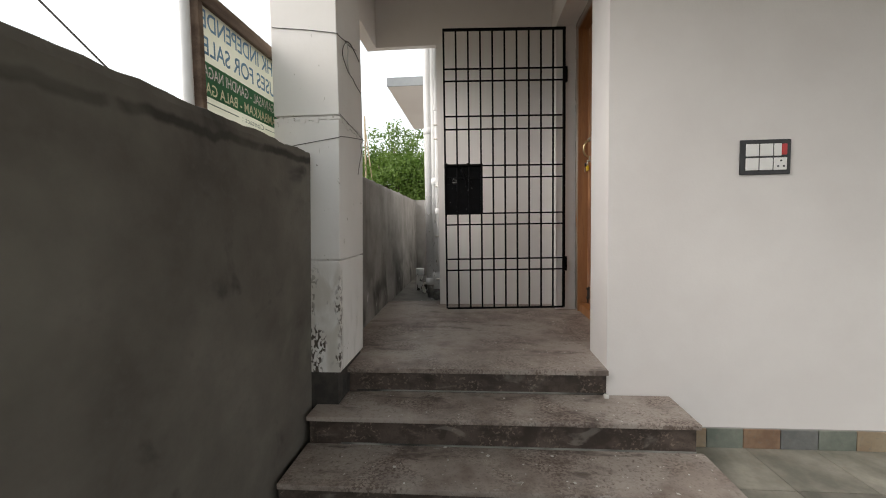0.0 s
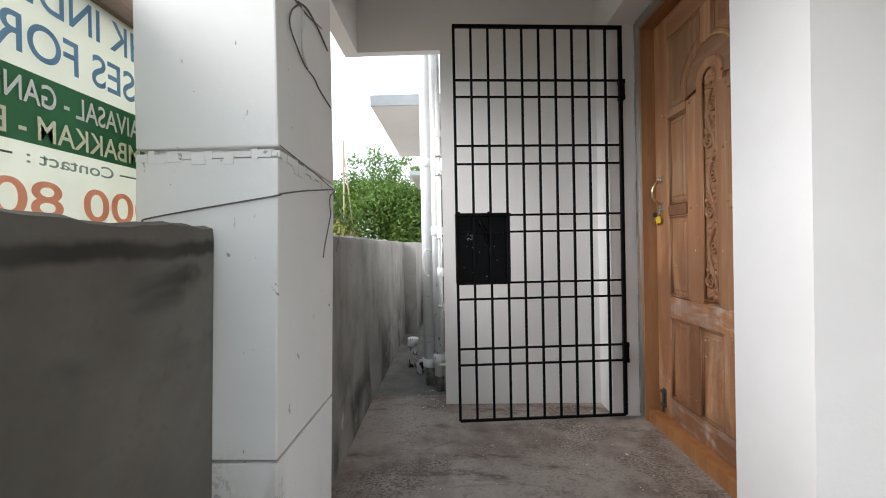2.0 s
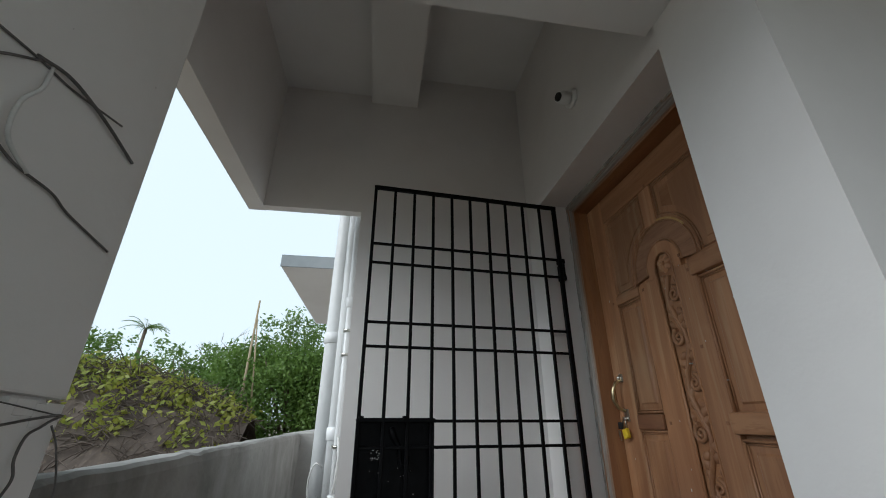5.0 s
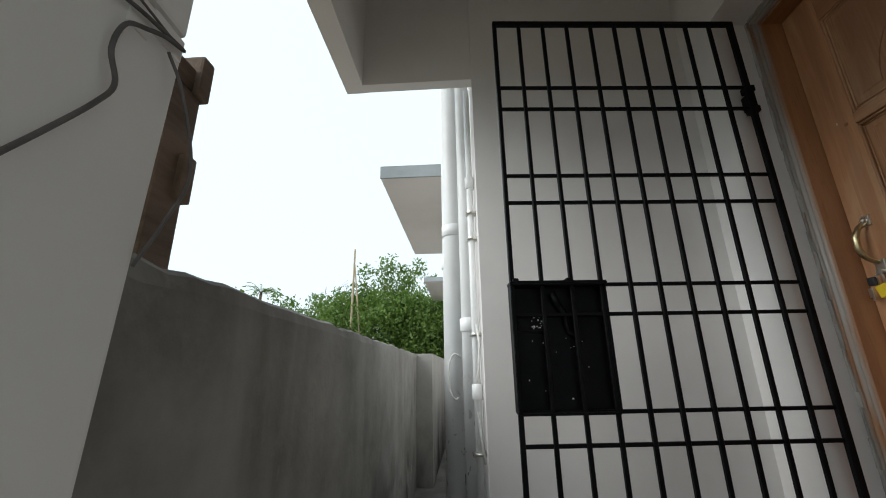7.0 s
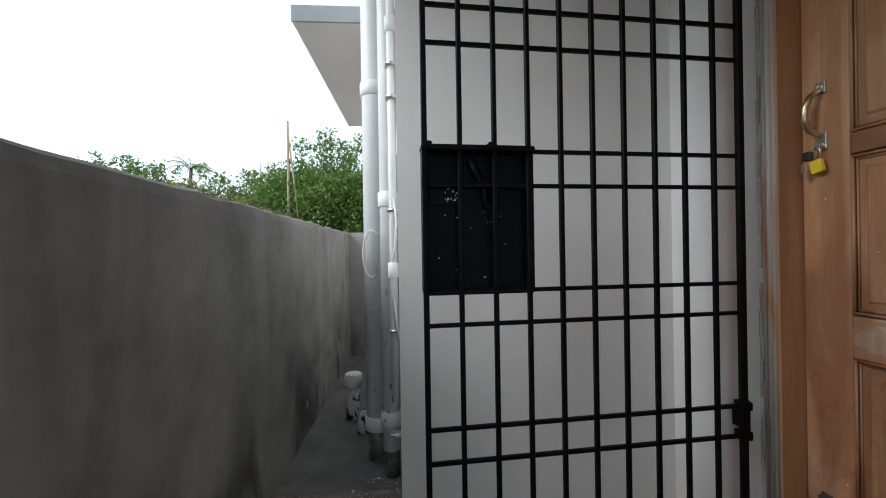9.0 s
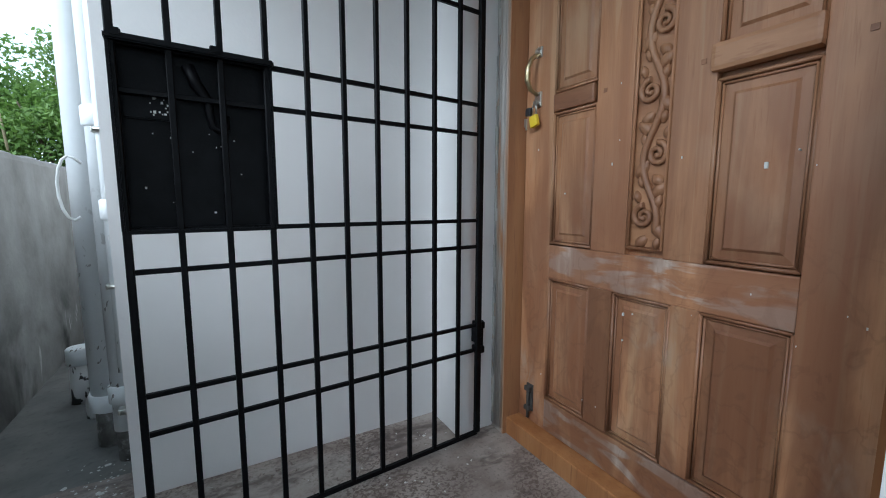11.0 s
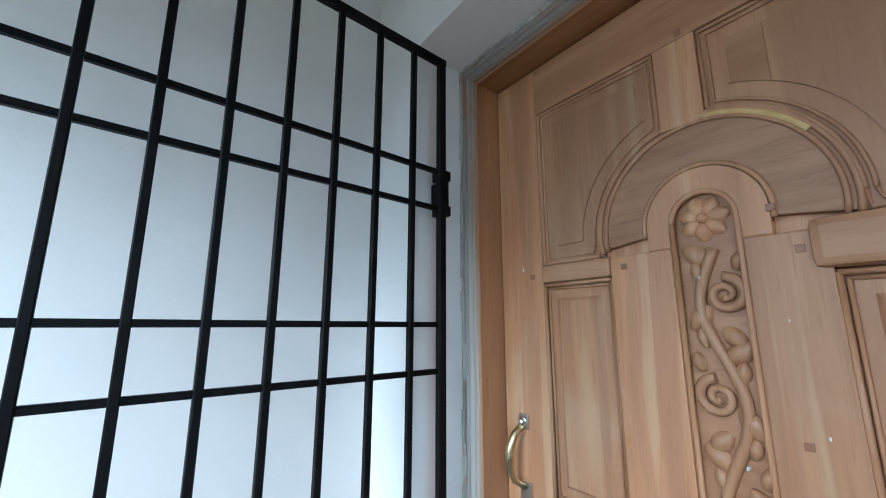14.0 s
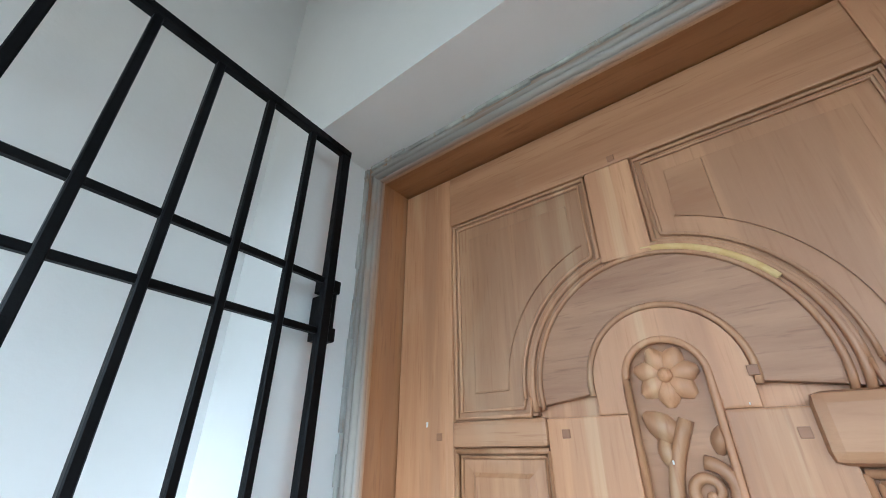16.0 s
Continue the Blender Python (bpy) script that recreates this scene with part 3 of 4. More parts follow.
for u, z in ((0.135, 1.505), (0.15, 1.47), (0.172, 1.44), (0.176, 1.405), (0.18, 1.385), (0.196, 1.376), (0.21, 1.384), (0.212, 1.41)):
    p = GL.lerp(GR, u) + gnor * -0.012
    hook.append((p.x, p.y, z))
tube(bm, hook, [0.012, 0.012, 0.01, 0.008, 0.007, 0.007, 0.006, 0.005], 8)
part("latch_hook", bm, BLACK, lock)
bm = bmesh.new()
rnd = random.Random(5)
for k in range(26):
    u, z = (rnd.uniform(0.06, 0.095), rnd.uniform(1.395, 1.432)) if k < 14 else (rnd.uniform(0.02, 0.24), rnd.uniform(1.19, 1.37))
    p = GL.lerp(GR, u) + gnor * (-0.0115 if k < 14 else -0.0205)
    s = rnd.uniform(0.0008, 0.0024)
    box(bm, p.x - s, p.x + s, p.y - 0.001, p.y + 0.001, z - s, z + s * rnd.uniform(0.6, 1.4))
tagged(part("paint_fleck", bm, CHIP, lock), kind="stuff")

# hinges
for z in (2.2, 0.772):
    bm = bmesh.new()
    tube(bm, [(GR.x + 0.02, GR.y + 0.012, z - 0.052), (GR.x + 0.02, GR.y + 0.012, z + 0.052)], 0.009, 10)
    for zz in (z - 0.045, z + 0.04):
        box(bm, GR.x - 0.005, GR.x + 0.026, GR.y - 0.004, GR.y + 0.03, zz - 0.012, zz + 0.012, 0.003)
    box(bm, GR.x + 0.008, GR.x + 0.03, GR.y + 0.026, YJ + 0.002, z - 0.03, z + 0.03, 0.002)
    part("hinge", bm, BLACK, gate)

# ---------- door ----------
YA, YB, ZA, ZB = 2.508, 1.627, 0.467, 2.502
YC = 2.067
door = thing("door_1", (XL, YC, 0.405), "closed carved teak front door, unpolished and dusty", "door", kind="structure")
bm = bmesh.new()
box(bm, XL + 0.02, XL + 0.04, YB, YA, ZA, ZB)
leaf = part("leaf", bm, WOOD, door)


def frame_post(y0, y1, sgn):
    b = bmesh.new()
    box(b, XFR, 1.02, y0, y1, 0.4, 2.574)
    return b


part("frame_post", frame_post(YA + 0.003, YJ - 0.002, 1), WOOD_FRAME, door)
part("frame_post", frame_post(YN + 0.002, YB - 0.003, -1), WOOD_FRAME, door)
bm = bmesh.new()
box(bm, XFR, 1.02, YB - 0.002, YA + 0.002, ZB + 0.003, 2.574)
part("frame_head", bm, WOOD_HEAD, door)
# mouldings on the frame's face
for d in (0.012, 0.03, 0.046):
    r = 0.006 if d != 0.03 else 0.009
    bm = bmesh.new()
    tube(bm, [(XFR + 0.001, YA + 0.004 + d, 0.42), (XFR + 0.001, YA + 0.004 + d, ZB + 0.004 + d)], r, 6)
    part("frame_moulding", bm, WOOD_FRAME, door)
    bm = bmesh.new()
    tube(bm, [(XFR + 0.001, YA + 0.004 + d, ZB + 0.004 + d), (XFR + 0.001, YB, ZB + 0.004 + d)], r, 6)
    part("frame_moulding", bm, WOOD_HEAD, door)
bm = bmesh.new()
box(bm, 0.893, 1.02, YN + 0.002, YJ - 0.002, 0.38, 0.464, 0.006)
part("threshold", bm, WOOD_FRAME, door)
# ragged putty between frame and plaster
bm = bmesh.new()
rnd = random.Random(3)
z = 0.42
while z < 2.55:
    h = rnd.uniform(0.03, 0.09)
    w = rnd.uniform(0.006, 0.016)
    box(bm, XFR - rnd.uniform(0.003, 0.007), XFR + 0.004, YJ - w, YJ - 0.001, z, min(z + h, 2.57), 0.0015)
    z += h
y = YJ - 0.02
while y > YN + 0.1:
    h = rnd.uniform(0.03, 0.09)
    w = rnd.uniform(0.006, 0.015)
    box(bm, XFR - rnd.uniform(0.003, 0.007), XFR + 0.004, y - h, y, 2.575 - w, 2.5745, 0.0015)
    y -= h
part("putty", bm, PUTTY, door, "ragged grey putty at the frame's edge")


def board(name, y0, y1, z0, z1, material=WOOD, face=XL, depth=0.02, bevel=0.003):
    b = bmesh.new()
    box(b, face, face + depth, min(y0, y1), max(y0, y1), z0, z1, bevel)
    return part(name, b, material, leaf)


# layout of the leaf, from the handle side
SL = 2.386      # inner edge of the lock stile
P2 = 2.226      # right edge of the left panels
S2a, S2b = 2.113, 2.031   # carved strip
P3, P4 = 1.926, 1.758      # right panels
board("stile", SL, YA, ZA, ZB)
board("stile", YB, P4, ZA, ZB)
board("inner_stile", 2.117, P2, 1.09, 2.02)
board("inner_stile", P3, 2.017, 1.09, 2.02)
board("inner_stile", 2.15, P2, 0.58, 0.985)
board("inner_stile", P3, 1.99, 0.58, 0.985)
board("rail", SL, P4, 2.385, ZB, WOOD_H)
board("rail", SL, P4, 0.985, 1.09, WOOD_H)
board("rail", SL, P4, ZA, 0.575, WOOD_H)
board("rail", P2, SL, 1.985, 2.022, WOOD_H, XL - 0.004, 0.026, 0.006)
board("rail_block", 2.232, SL - 0.003, 1.497, 1.55, WOOD_DARK, XL - 0.007, 0.028, 0.007)
board("rail", P4, P3 + 0.018, 1.966, 2.032, WOOD_MID, XL - 0.012, 0.034, 0.012)
board("rail", P4, P3 + 0.012, 1.492, 1.55, WOOD_MID, XL - 0.012, 0.034, 0.01)


def panel(y0, y1, z0, z1):
    """A raised field with a sloping border and a moulding round it."""
    y0, y1 = min(y0, y1), max(y0, y1)
    b = bmesh.new()
    e, s = 0.004, 0.03
    lo = [(XL + 0.012, y, z) for y, z in ((y0 + e, z0 + e), (y1 - e, z0 + e), (y1 - e, z1 - e), (y0 + e, z1 - e))]
    m1 = [(XL + 0.009, y, z) for y, z in ((y0 + s, z0 + s), (y1 - s, z0 + s), (y1 - s, z1 - s), (y0 + s, z1 - s))]
    s2 = s + 0.006
    m2 = [(XL + 0.004, y, z) for y, z in ((y0 + s2, z0 + s2), (y1 - s2, z0 + s2), (y1 - s2, z1 - s2), (y0 + s2, z1 - s2))]
    rings = [[b.verts.new(p) for p in q] for q in (lo, m1, m2)]
    for a, c in zip(rings, rings[1:]):
        for k in range(4):
            b.faces.new((a[k], a[(k + 1) % 4], c[(k + 1) % 4], c[k]))
    b.faces.new(rings[2])
    fld = part("panel", b, WOOD, leaf)
    b = bmesh.new()
    for off, r in ((0.002, 0.0045), (0.01, 0.003)):
        q = [(XL + 0.005 + off * 0.4, y, z) for y, z in ((y0 + off, z0 + off), (y1 - off, z0 + off), (y1 - off, z1 - off), (y0 + off, z1 - off))]
        for k in range(4):
            tube(b, [q[k], q[(k + 1) % 4]], r, 6)
    part("moulding", b, WOOD, leaf)
    return fld


panel(P2, SL, 1.555, 1.982)
panel(P2, SL, 1.095, 1.494)
panel(P2, SL, 0.58, 0.982)
panel(1.992, 2.148, 0.58, 0.982)
panel(P4, P3, 1.54, 1.962)
panel(P4, P3, 1.095, 1.478)
panel(P4, P3, 0.58, 0.982)

# arch over the carved strip
AZ, RO, RM, RI = 2.06, 0.165, 0.092, 0.05


def arc(r, a0, a1, n=24, zc=AZ):
    return [(YC + r * math.cos(radians(a0 + (a1 - a0) * k / n)), zc + r * math.sin(radians(a0 + (a1 - a0) * k / n))) for k in range(n + 1)]


def cut_at(shape, y, side):
    """The part of a flat outline on one side of an upright line."""
    out = []
    for p, q in zip(shape, shape[1:] + shape[:1]):
        if (p[0] - y) * side >= 0:
            out.append(p)
        if (p[0] - y) * (q[0] - y) < 0:
            t = (y - p[0]) / (q[0] - p[0])
            out.append((y, p[1] + (q[1] - p[1]) * t))
    return out


# spandrel panels either side: a board cut away by the arch
for sgn in (1, -1):
    inner = 2.113 if sgn > 0 else 2.043
    outer = SL if sgn > 0 else P4
    base = 2.022 if sgn > 0 else 2.032
    a1 = 90 - math.degrees(math.asin(min(1, abs(inner - YC) / (RO + 0.012))))
    a0 = -math.degrees(math.asin((AZ - base - 0.003) / (RO + 0.012)))
    cut = [(YC + sgn * (RO + 0.012) * math.cos(radians(a0 + (a1 - a0) * k / 18)), AZ + (RO + 0.012) * math.sin(radians(a0 + (a1 - a0) * k / 18))) for k in range(19)]
    outline = cut + [(inner, 2.385), (outer, 2.385), (outer, base)]
    b = bmesh.new()
    prism_yz(b, outline, XL + 0.008, XL + 0.02)
    part("spandrel_panel", b, WOOD, leaf)
    # raised field inside it, drawn in from the outline
    def inset(d):
        c2 = [(YC + sgn * (RO + 0.012 + d) * math.cos(radians(a)), AZ + (RO + 0.012 + d) * math.sin(radians(a))) for a in (a0 + 8 + (a1 - 4 - a0 - 8) * k / 18 for k in range(19))]
        c2 = [p for p in c2 if p[1] > base + d and (p[0] - inner) * sgn > d * 0.6]
        return c2 + [(inner + sgn * d, c2[-1][1] + 0.004), (inner + sgn * d, 2.385 - d), (outer - sgn * d, 2.385 - d), (outer - sgn * d, base + d), (c2[0][0] + sgn * 0.003, base + d)]
    pieces = [(inset(0.04), WOOD)]
    if sgn < 0:
        pieces = [(cut_at(inset(0.04), 1.955, 1), WOOD_MID), (cut_at(inset(0.04), 1.955, -1), WOOD)]
    for shape, wood in pieces:
        b = bmesh.new()
        prism_yz(b, shape, XL + 0.005, XL + 0.009, 0.0012 if sgn < 0 else 0.003)
        part("panel", b, wood, leaf)
    b = bmesh.new()
    for d, r in ((0.004, 0.004), (0.014, 0.003)):
        q = inset(d)
        tube(b, [(XL + 0.006, y, z) for y, z in q + [q[0]]], r, 6)
    part("moulding", b, WOOD, leaf)
board("inner_stile", 2.043, 2.113, AZ + RO, 2.385)
bm = bmesh.new()
prism_yz(bm, arc(RO - 0.004, -8, 188, 30) + arc(RM, 188, -8, 24), XL + 0.006, XL + 0.02, 0.003)
part("arch", bm, WOOD_GREY, leaf)
bm = bmesh.new()
for r, w in ((RO, 0.004), (RO + 0.012, 0.0045), (RM - 0.001, 0.0045)):
    tube(bm, [(XL + 0.005, y, z) for y, z in arc(r, -10, 190, 36)], w, 6)
prism_yz(bm, arc(RO - 0.005, -8, 188, 36) + arc(RO + 0.015, 188, -8, 36), XL + 0.0065, XL + 0.02)
prism_yz(bm, arc(RM - 0.008, 0, 180, 30) + arc(RM + 0.002, 180, 0, 30), XL + 0.007, XL + 0.0195)
part("arch_moulding", bm, WOOD, leaf)
bm = bmesh.new()
tube(bm, [(XL + 0.0055, y, z) for y, z in arc(RO + 0.006, 93, 146, 18)], 0.0062, 6)
part("filler", bm, FILLER, leaf, "yellowish wood filler smeared along the arch")
bm = bmesh.new()
prism_yz(bm, arc(RM - 0.006, 0, 180, 24) + [(YC - RM + 0.006, 2.02), (YC - RI, 2.02)] + arc(RI, 180, 0, 20) + [(YC + RI, 2.02), (YC + RM - 0.006, 2.02)], XL + 0.002, XL + 0.02, 0.003)
part("inner_arch", bm, WOOD, leaf)

# carved strip
bm = bmesh.new()
prism_yz(bm, arc(0.043, 0, 180, 20) + [(YC - 0.046, 1.115), (YC + 0.046, 1.115)], XL + 0.012, XL + 0.02)
carving = part("carved_strip", bm, WOOD_MID, leaf, "hand-carved vine with a flower at its head")
bm = bmesh.new()
tube(bm, [(XL + 0.004, YC + 0.046, 1.11), (XL + 0.004, YC + 0.046, AZ)] + [(XL + 0.004, y, z) for y, z in arc(0.046, 0, 180, 20)] + [(XL + 0.004, YC - 0.046, 1.11), (XL + 0.004, YC + 0.046, 1.11)], 0.005, 6)
part("border", bm, WOOD, carving)


def petal(b, cy, cz, ang, ln, wd, lift):
    """A dished oval leaf on the face of the door."""
    ca, sa = math.cos(ang), math.sin(ang)
    rows = []
    for i in range(7):
        t = i / 6
        w = wd * math.sin(math.pi * min(0.97, 0.08 + 0.86 * t)) ** 0.7
        rows.append([b.verts.new((XL + 0.012 - lift * (0.35 + 0.65 * math.sin(math.pi * t)) * (1 - 0.55 * abs(s) ** 2) if abs(s) < 1 else XL + 0.0125,
                                   cy + ca * ln * t - sa * w * s, cz + sa * ln * t + ca * w * s)) for s in (-1, -0.75, -0.3, 0, 0.3, 0.75, 1)])
    for a, c in zip(rows, rows[1:]):
        for k in range(6):
            f = b.faces.new((a[k], a[k + 1], c[k + 1], c[k]))
            f.smooth = True


FZ = AZ + 0.002
bm = bmesh.new()
for k in range(7):
    petal(bm, YC, FZ, 2 * math.pi * k / 7 + 0.3, 0.037, 0.0145, 0.011)
bmesh.ops.create_uvsphere(bm, u_segments=12, v_segments=8, radius=0.0085, matrix=Matrix.Translation((XL + 0.004, YC, FZ)))
part("flower", bm, WOOD, carving)


def scroll(b, cy, cz, r, turns, start, sgn):
    pts, rs = [], []
    n = int(22 * turns)
    for k in range(n + 1):
        t = k / n
        a = start + sgn * t * turns * 2 * math.pi
        rr = r * (1 - 0.82 * t)
        pts.append((XL + 0.007, cy + rr * math.cos(a), cz + rr * math.sin(a)))
        rs.append(0.0082 * (1 - 0.45 * t))
    tube(b, pts, rs, 7)
    bmesh.ops.create_uvsphere(b, u_segments=8, v_segments=6, radius=0.006, matrix=Matrix.Translation(pts[-1]))


bm = bmesh.new()
stem = [(XL + 0.008, YC - 0.004 + 0.022 * math.sin((2.0 - z) * 2 * math.pi / 0.3), z) for z in (2.012 - 0.0146 * k for k in range(60))]
tube(bm, stem, [0.0085] * 60, 7)
zc, side = 1.94, 1
while zc > 1.17:
    y0 = YC - 0.004
    scroll(bm, y0 - side * 0.013, zc, 0.028, 1.5, math.pi / 2, side)
    for dy, dz, an, ln, wd in ((0.004, 0.05, 90 - 50 * side, 0.046, 0.016), (0.012, -0.015, -90 + 35 * side, 0.046, 0.016), (-0.004, -0.05, -90 - 45 * side, 0.038, 0.014),
                               (0.018, 0.02, 90 - 12 * side, 0.034, 0.011), (-0.03, 0.035, 90 + 15 * side, 0.03, 0.01), (0.026, -0.05, -90 - 10 * side, 0.03, 0.01)):
        petal(bm, y0 + side * dy, zc + dz, radians(an), ln, wd, 0.012)
    zc -= 0.15
    side = -side
part("vine", bm, WOOD, carving)

# wooden pegs
for y, z in ((2.414, 2.001), (2.2, 2.0), (1.955, 1.995), (2.447, 1.544), (2.2, 1.52), (1.955, 1.521), (2.067, 2.396), (1.979, 2.058), (1.979, 1.744), (1.70, 2.0), (1.70, 1.5)):
    bm = bmesh.new()
    box(bm, XL - 0.0015, XL + 0.004, y - 0.0055, y + 0.0055, z - 0.0055, z + 0.0055, 0.001)
    part("peg", bm, WOOD_DARK, leaf)

# flecks of white paint on the leaf
bm = bmesh.new()
rnd = random.Random(12)
spots = [(1.827, 1.296, 0.006), (2.168, 1.325, 0.004), (1.987, 1.325, 0.003), (2.112, 0.932, 0.004), (2.44, 2.02, 0.004)]
spots += [(rnd.uniform(1.66, 2.48), rnd.uniform(0.55, 2.3), rnd.uniform(0.0012, 0.0028)) for k in range(34)]
for y, z, h in spots:
    box(bm, XL - 0.0008, XL + 0.012, y - h * 0.45, y + h * 0.45, z - h, z + h)
tagged(part("paint_fleck", bm, CHIP, leaf), kind="stuff")

# handle with its two roses
HY = 2.452
bm = bmesh.new()
tube(bm, [(XL - 0.006, HY, 1.688), (XL - 0.03, HY + 0.004, 1.67), (XL - 0.042, HY + 0.008, 1.64), (XL - 0.042, HY + 0.01, 1.605), (XL - 0.03, HY + 0.008, 1.578), (XL - 0.006, HY, 1.563)],
     [0.006, 0.0075, 0.009, 0.009, 0.0075, 0.006], 10)
handle = part("handle", bm, BRASS, leaf, "polished brass pull handle")
bm = bmesh.new()
box(bm, XL - 0.006, XL + 0.002, HY - 0.013, HY + 0.013, 1.676, 1.708, 0.003)
bmesh.ops.create_uvsphere(bm, u_segments=10, v_segments=8, radius=0.009, matrix=Matrix.Translation((XL - 0.011, HY, 1.692)))
part("rose", bm, STEEL, handle)
bm = bmesh.new()
box(bm, XL - 0.006, XL + 0.002, HY - 0.015, HY + 0.015, 1.525, 1.572, 0.003)
tube(bm, [(XL - 0.006, HY - 0.004, 1.535), (XL - 0.022, HY - 0.004, 1.535)], 0.008, 10)
part("rose", bm, STEEL, handle)
# tower bolt at the foot
bm = bmesh.new()
box(bm, XL - 0.004, XL + 0.001, HY - 0.016, HY + 0.016, 0.505, 0.6, 0.002)
tube(bm, [(XL - 0.01, HY, 0.48), (XL - 0.01, HY, 0.585)], 0.005, 8)
for zz in (0.515, 0.585):
    box(bm, XL - 0.018, XL, HY - 0.013, HY + 0.013, zz - 0.008, zz + 0.008, 0.003)
part("bolt", bm, BITUMEN, leaf, "dark iron tower bolt")

# padlock and key ring hanging from the handle
padlock = thing("padlock", (XL - 0.02, HY + 0.006, 1.47), "small yellow-bodied padlock with its keys, hanging from the door handle", "padlock")
bm = bmesh.new()
box(bm, XL - 0.026, XL - 0.012, HY - 0.018, HY + 0.014, 1.462, 1.498, 0.004)
bmesh.ops.rotate(bm, cent=(XL, HY, 1.48), matrix=Matrix.Rotation(radians(-14), 3, "X"), verts=bm.verts)
part("body", bm, YELLOW, padlock)
bm = bmesh.new()
tube(bm, [(XL - 0.019, HY - 0.01, 1.497), (XL - 0.019, HY - 0.01, 1.52)] + [(XL - 0.019, HY - 0.001 + 0.009 * math.cos(radians(a)), 1.522 + 0.01 * math.sin(radians(a))) for a in (180, 140, 90, 40, 0)] + [(XL - 0.019, HY + 0.008, 1.497)], 0.003, 8)
part("shackle", bm, STEEL, padlock)
bm = bmesh.new()
box(bm, XL - 0.034, XL - 0.024, HY + 0.002, HY + 0.026, 1.497, 1.523, 0.005)
part("key_head", bm, DARK_PLASTIC, padlock)
bm = bmesh.new()
for a, b2, c in ((0.022, 1.49, 1.455), (0.028, 1.492, 1.465)):
    box(bm, XL - 0.032, XL - 0.029, HY + a - 0.004, HY + a + 0.004, c, b2, 0.001)
part("key", bm, STEEL, padlock)

# ---------- security camera ----------
cctv = thing("security_camera", (XD, 2.105, 2.855), "small white bullet security camera fixed to the wall above the door", "security camera")
bm = bmesh.new()
tube(bm, [(XD + 0.001, 2.105, 2.855), (XD - 0.018, 2.105, 2.855)], 0.042, 24)
part("base", bm, WHITE_PLASTIC, cctv)
bm = bmesh.new()
tube(bm, [(XD - 0.016, 2.105, 2.855), (XD - 0.045, 2.1, 2.851), (XD - 0.075, 2.093, 2.845)], [0.026, 0.03, 0.026], 20)
part("housing", bm, WHITE_PLASTIC, cctv)
bm = bmesh.new()
tube(bm, [(XD - 0.072, 2.094, 2.8455), (XD - 0.08, 2.092, 2.844)], [0.021, 0.019], 18)
part("lens", bm, DARK_PLASTIC, cctv, "black lens face")

# ---------- switch plate ----------
sx0, sx1, sz0, sz1 = 1.279, 1.491, 1.283, 1.437
plate = thing("switch_plate", (sx0, YF, sz0), "black-framed switch plate with six white modules on the front wall", "switch")
bm = bmesh.new()
box(bm, sx0, sx1, YF - 0.008, YF + 0.001, sz0, sz1, 0.003)
part("plate", bm, DARK_PLASTIC, plate)
for i in range(3):
    for j in range(2):
        x0 = sx0 + 0.022 + i * 0.059
        z0 = sz0 + 0.019 + j * 0.062
        w = 0.053
        if i == 2 and j == 1:
            bm = bmesh.new()
            box(bm, x0, x0 + 0.03, YF - 0.013, YF - 0.007, z0, z0 + 0.054, 0.002)
            part("switch", bm, WHITE_PLASTIC, plate)
            bm = bmesh.new()
            box(bm, x0 + 0.032, x0 + w, YF - 0.013, YF - 0.007, z0 + 0.004, z0 + 0.052, 0.002)
            part("indicator", bm, RED_PLASTIC, plate, "red indicator switch")
            continue
        bm = bmesh.new()
        box(bm, x0, x0 + w, YF - 0.013, YF - 0.007, z0, z0 + 0.054, 0.002)
        sw = part("switch", bm, WHITE_PLASTIC, plate)
        if i == 2 and j == 0:
            for dx, dz in ((0.028, 0.04), (0.016, 0.016), (0.04, 0.016)):
                bm = bmesh.new()
                tube(bm, [(x0 + dx, YF - 0.0125, z0 + dz), (x0 + dx, YF - 0.0138, z0 + dz)], 0.0045, 8)
                part("socket_hole", bm, DARK_PLASTIC, sw)

# ---------- drain pipes ----------
def pipe(name, x, y, z0, z1, r, collars, label, foot=None):
    th = thing(name, (x, y, z0), label, "pipe", group="drain pipes on the side wall")
    b = bmesh.new()
    tube(b, [(x, y, z0), (x, y, z1)], r, 20)
    part("pipe", b, PVC, th)
    for z in collars:
        b = bmesh.new()
        tube(b, [(x, y, z - 0.03), (x, y, z - 0.026), (x, y, z + 0.026), (x, y, z + 0.03)], [r + 0.001, r + 0.007, r + 0.007, r + 0.001], 20)
        part("collar", b, PVC, th)
    if foot:
        b = bmesh.new()
        tube(b, [(x, y, z0 - foot), (x, y, z0 + 0.01)], r * 0.86, 16)
        part("foot", b, PIPE_DIRTY, th, "dark unpainted foot of the pipe")
    return th


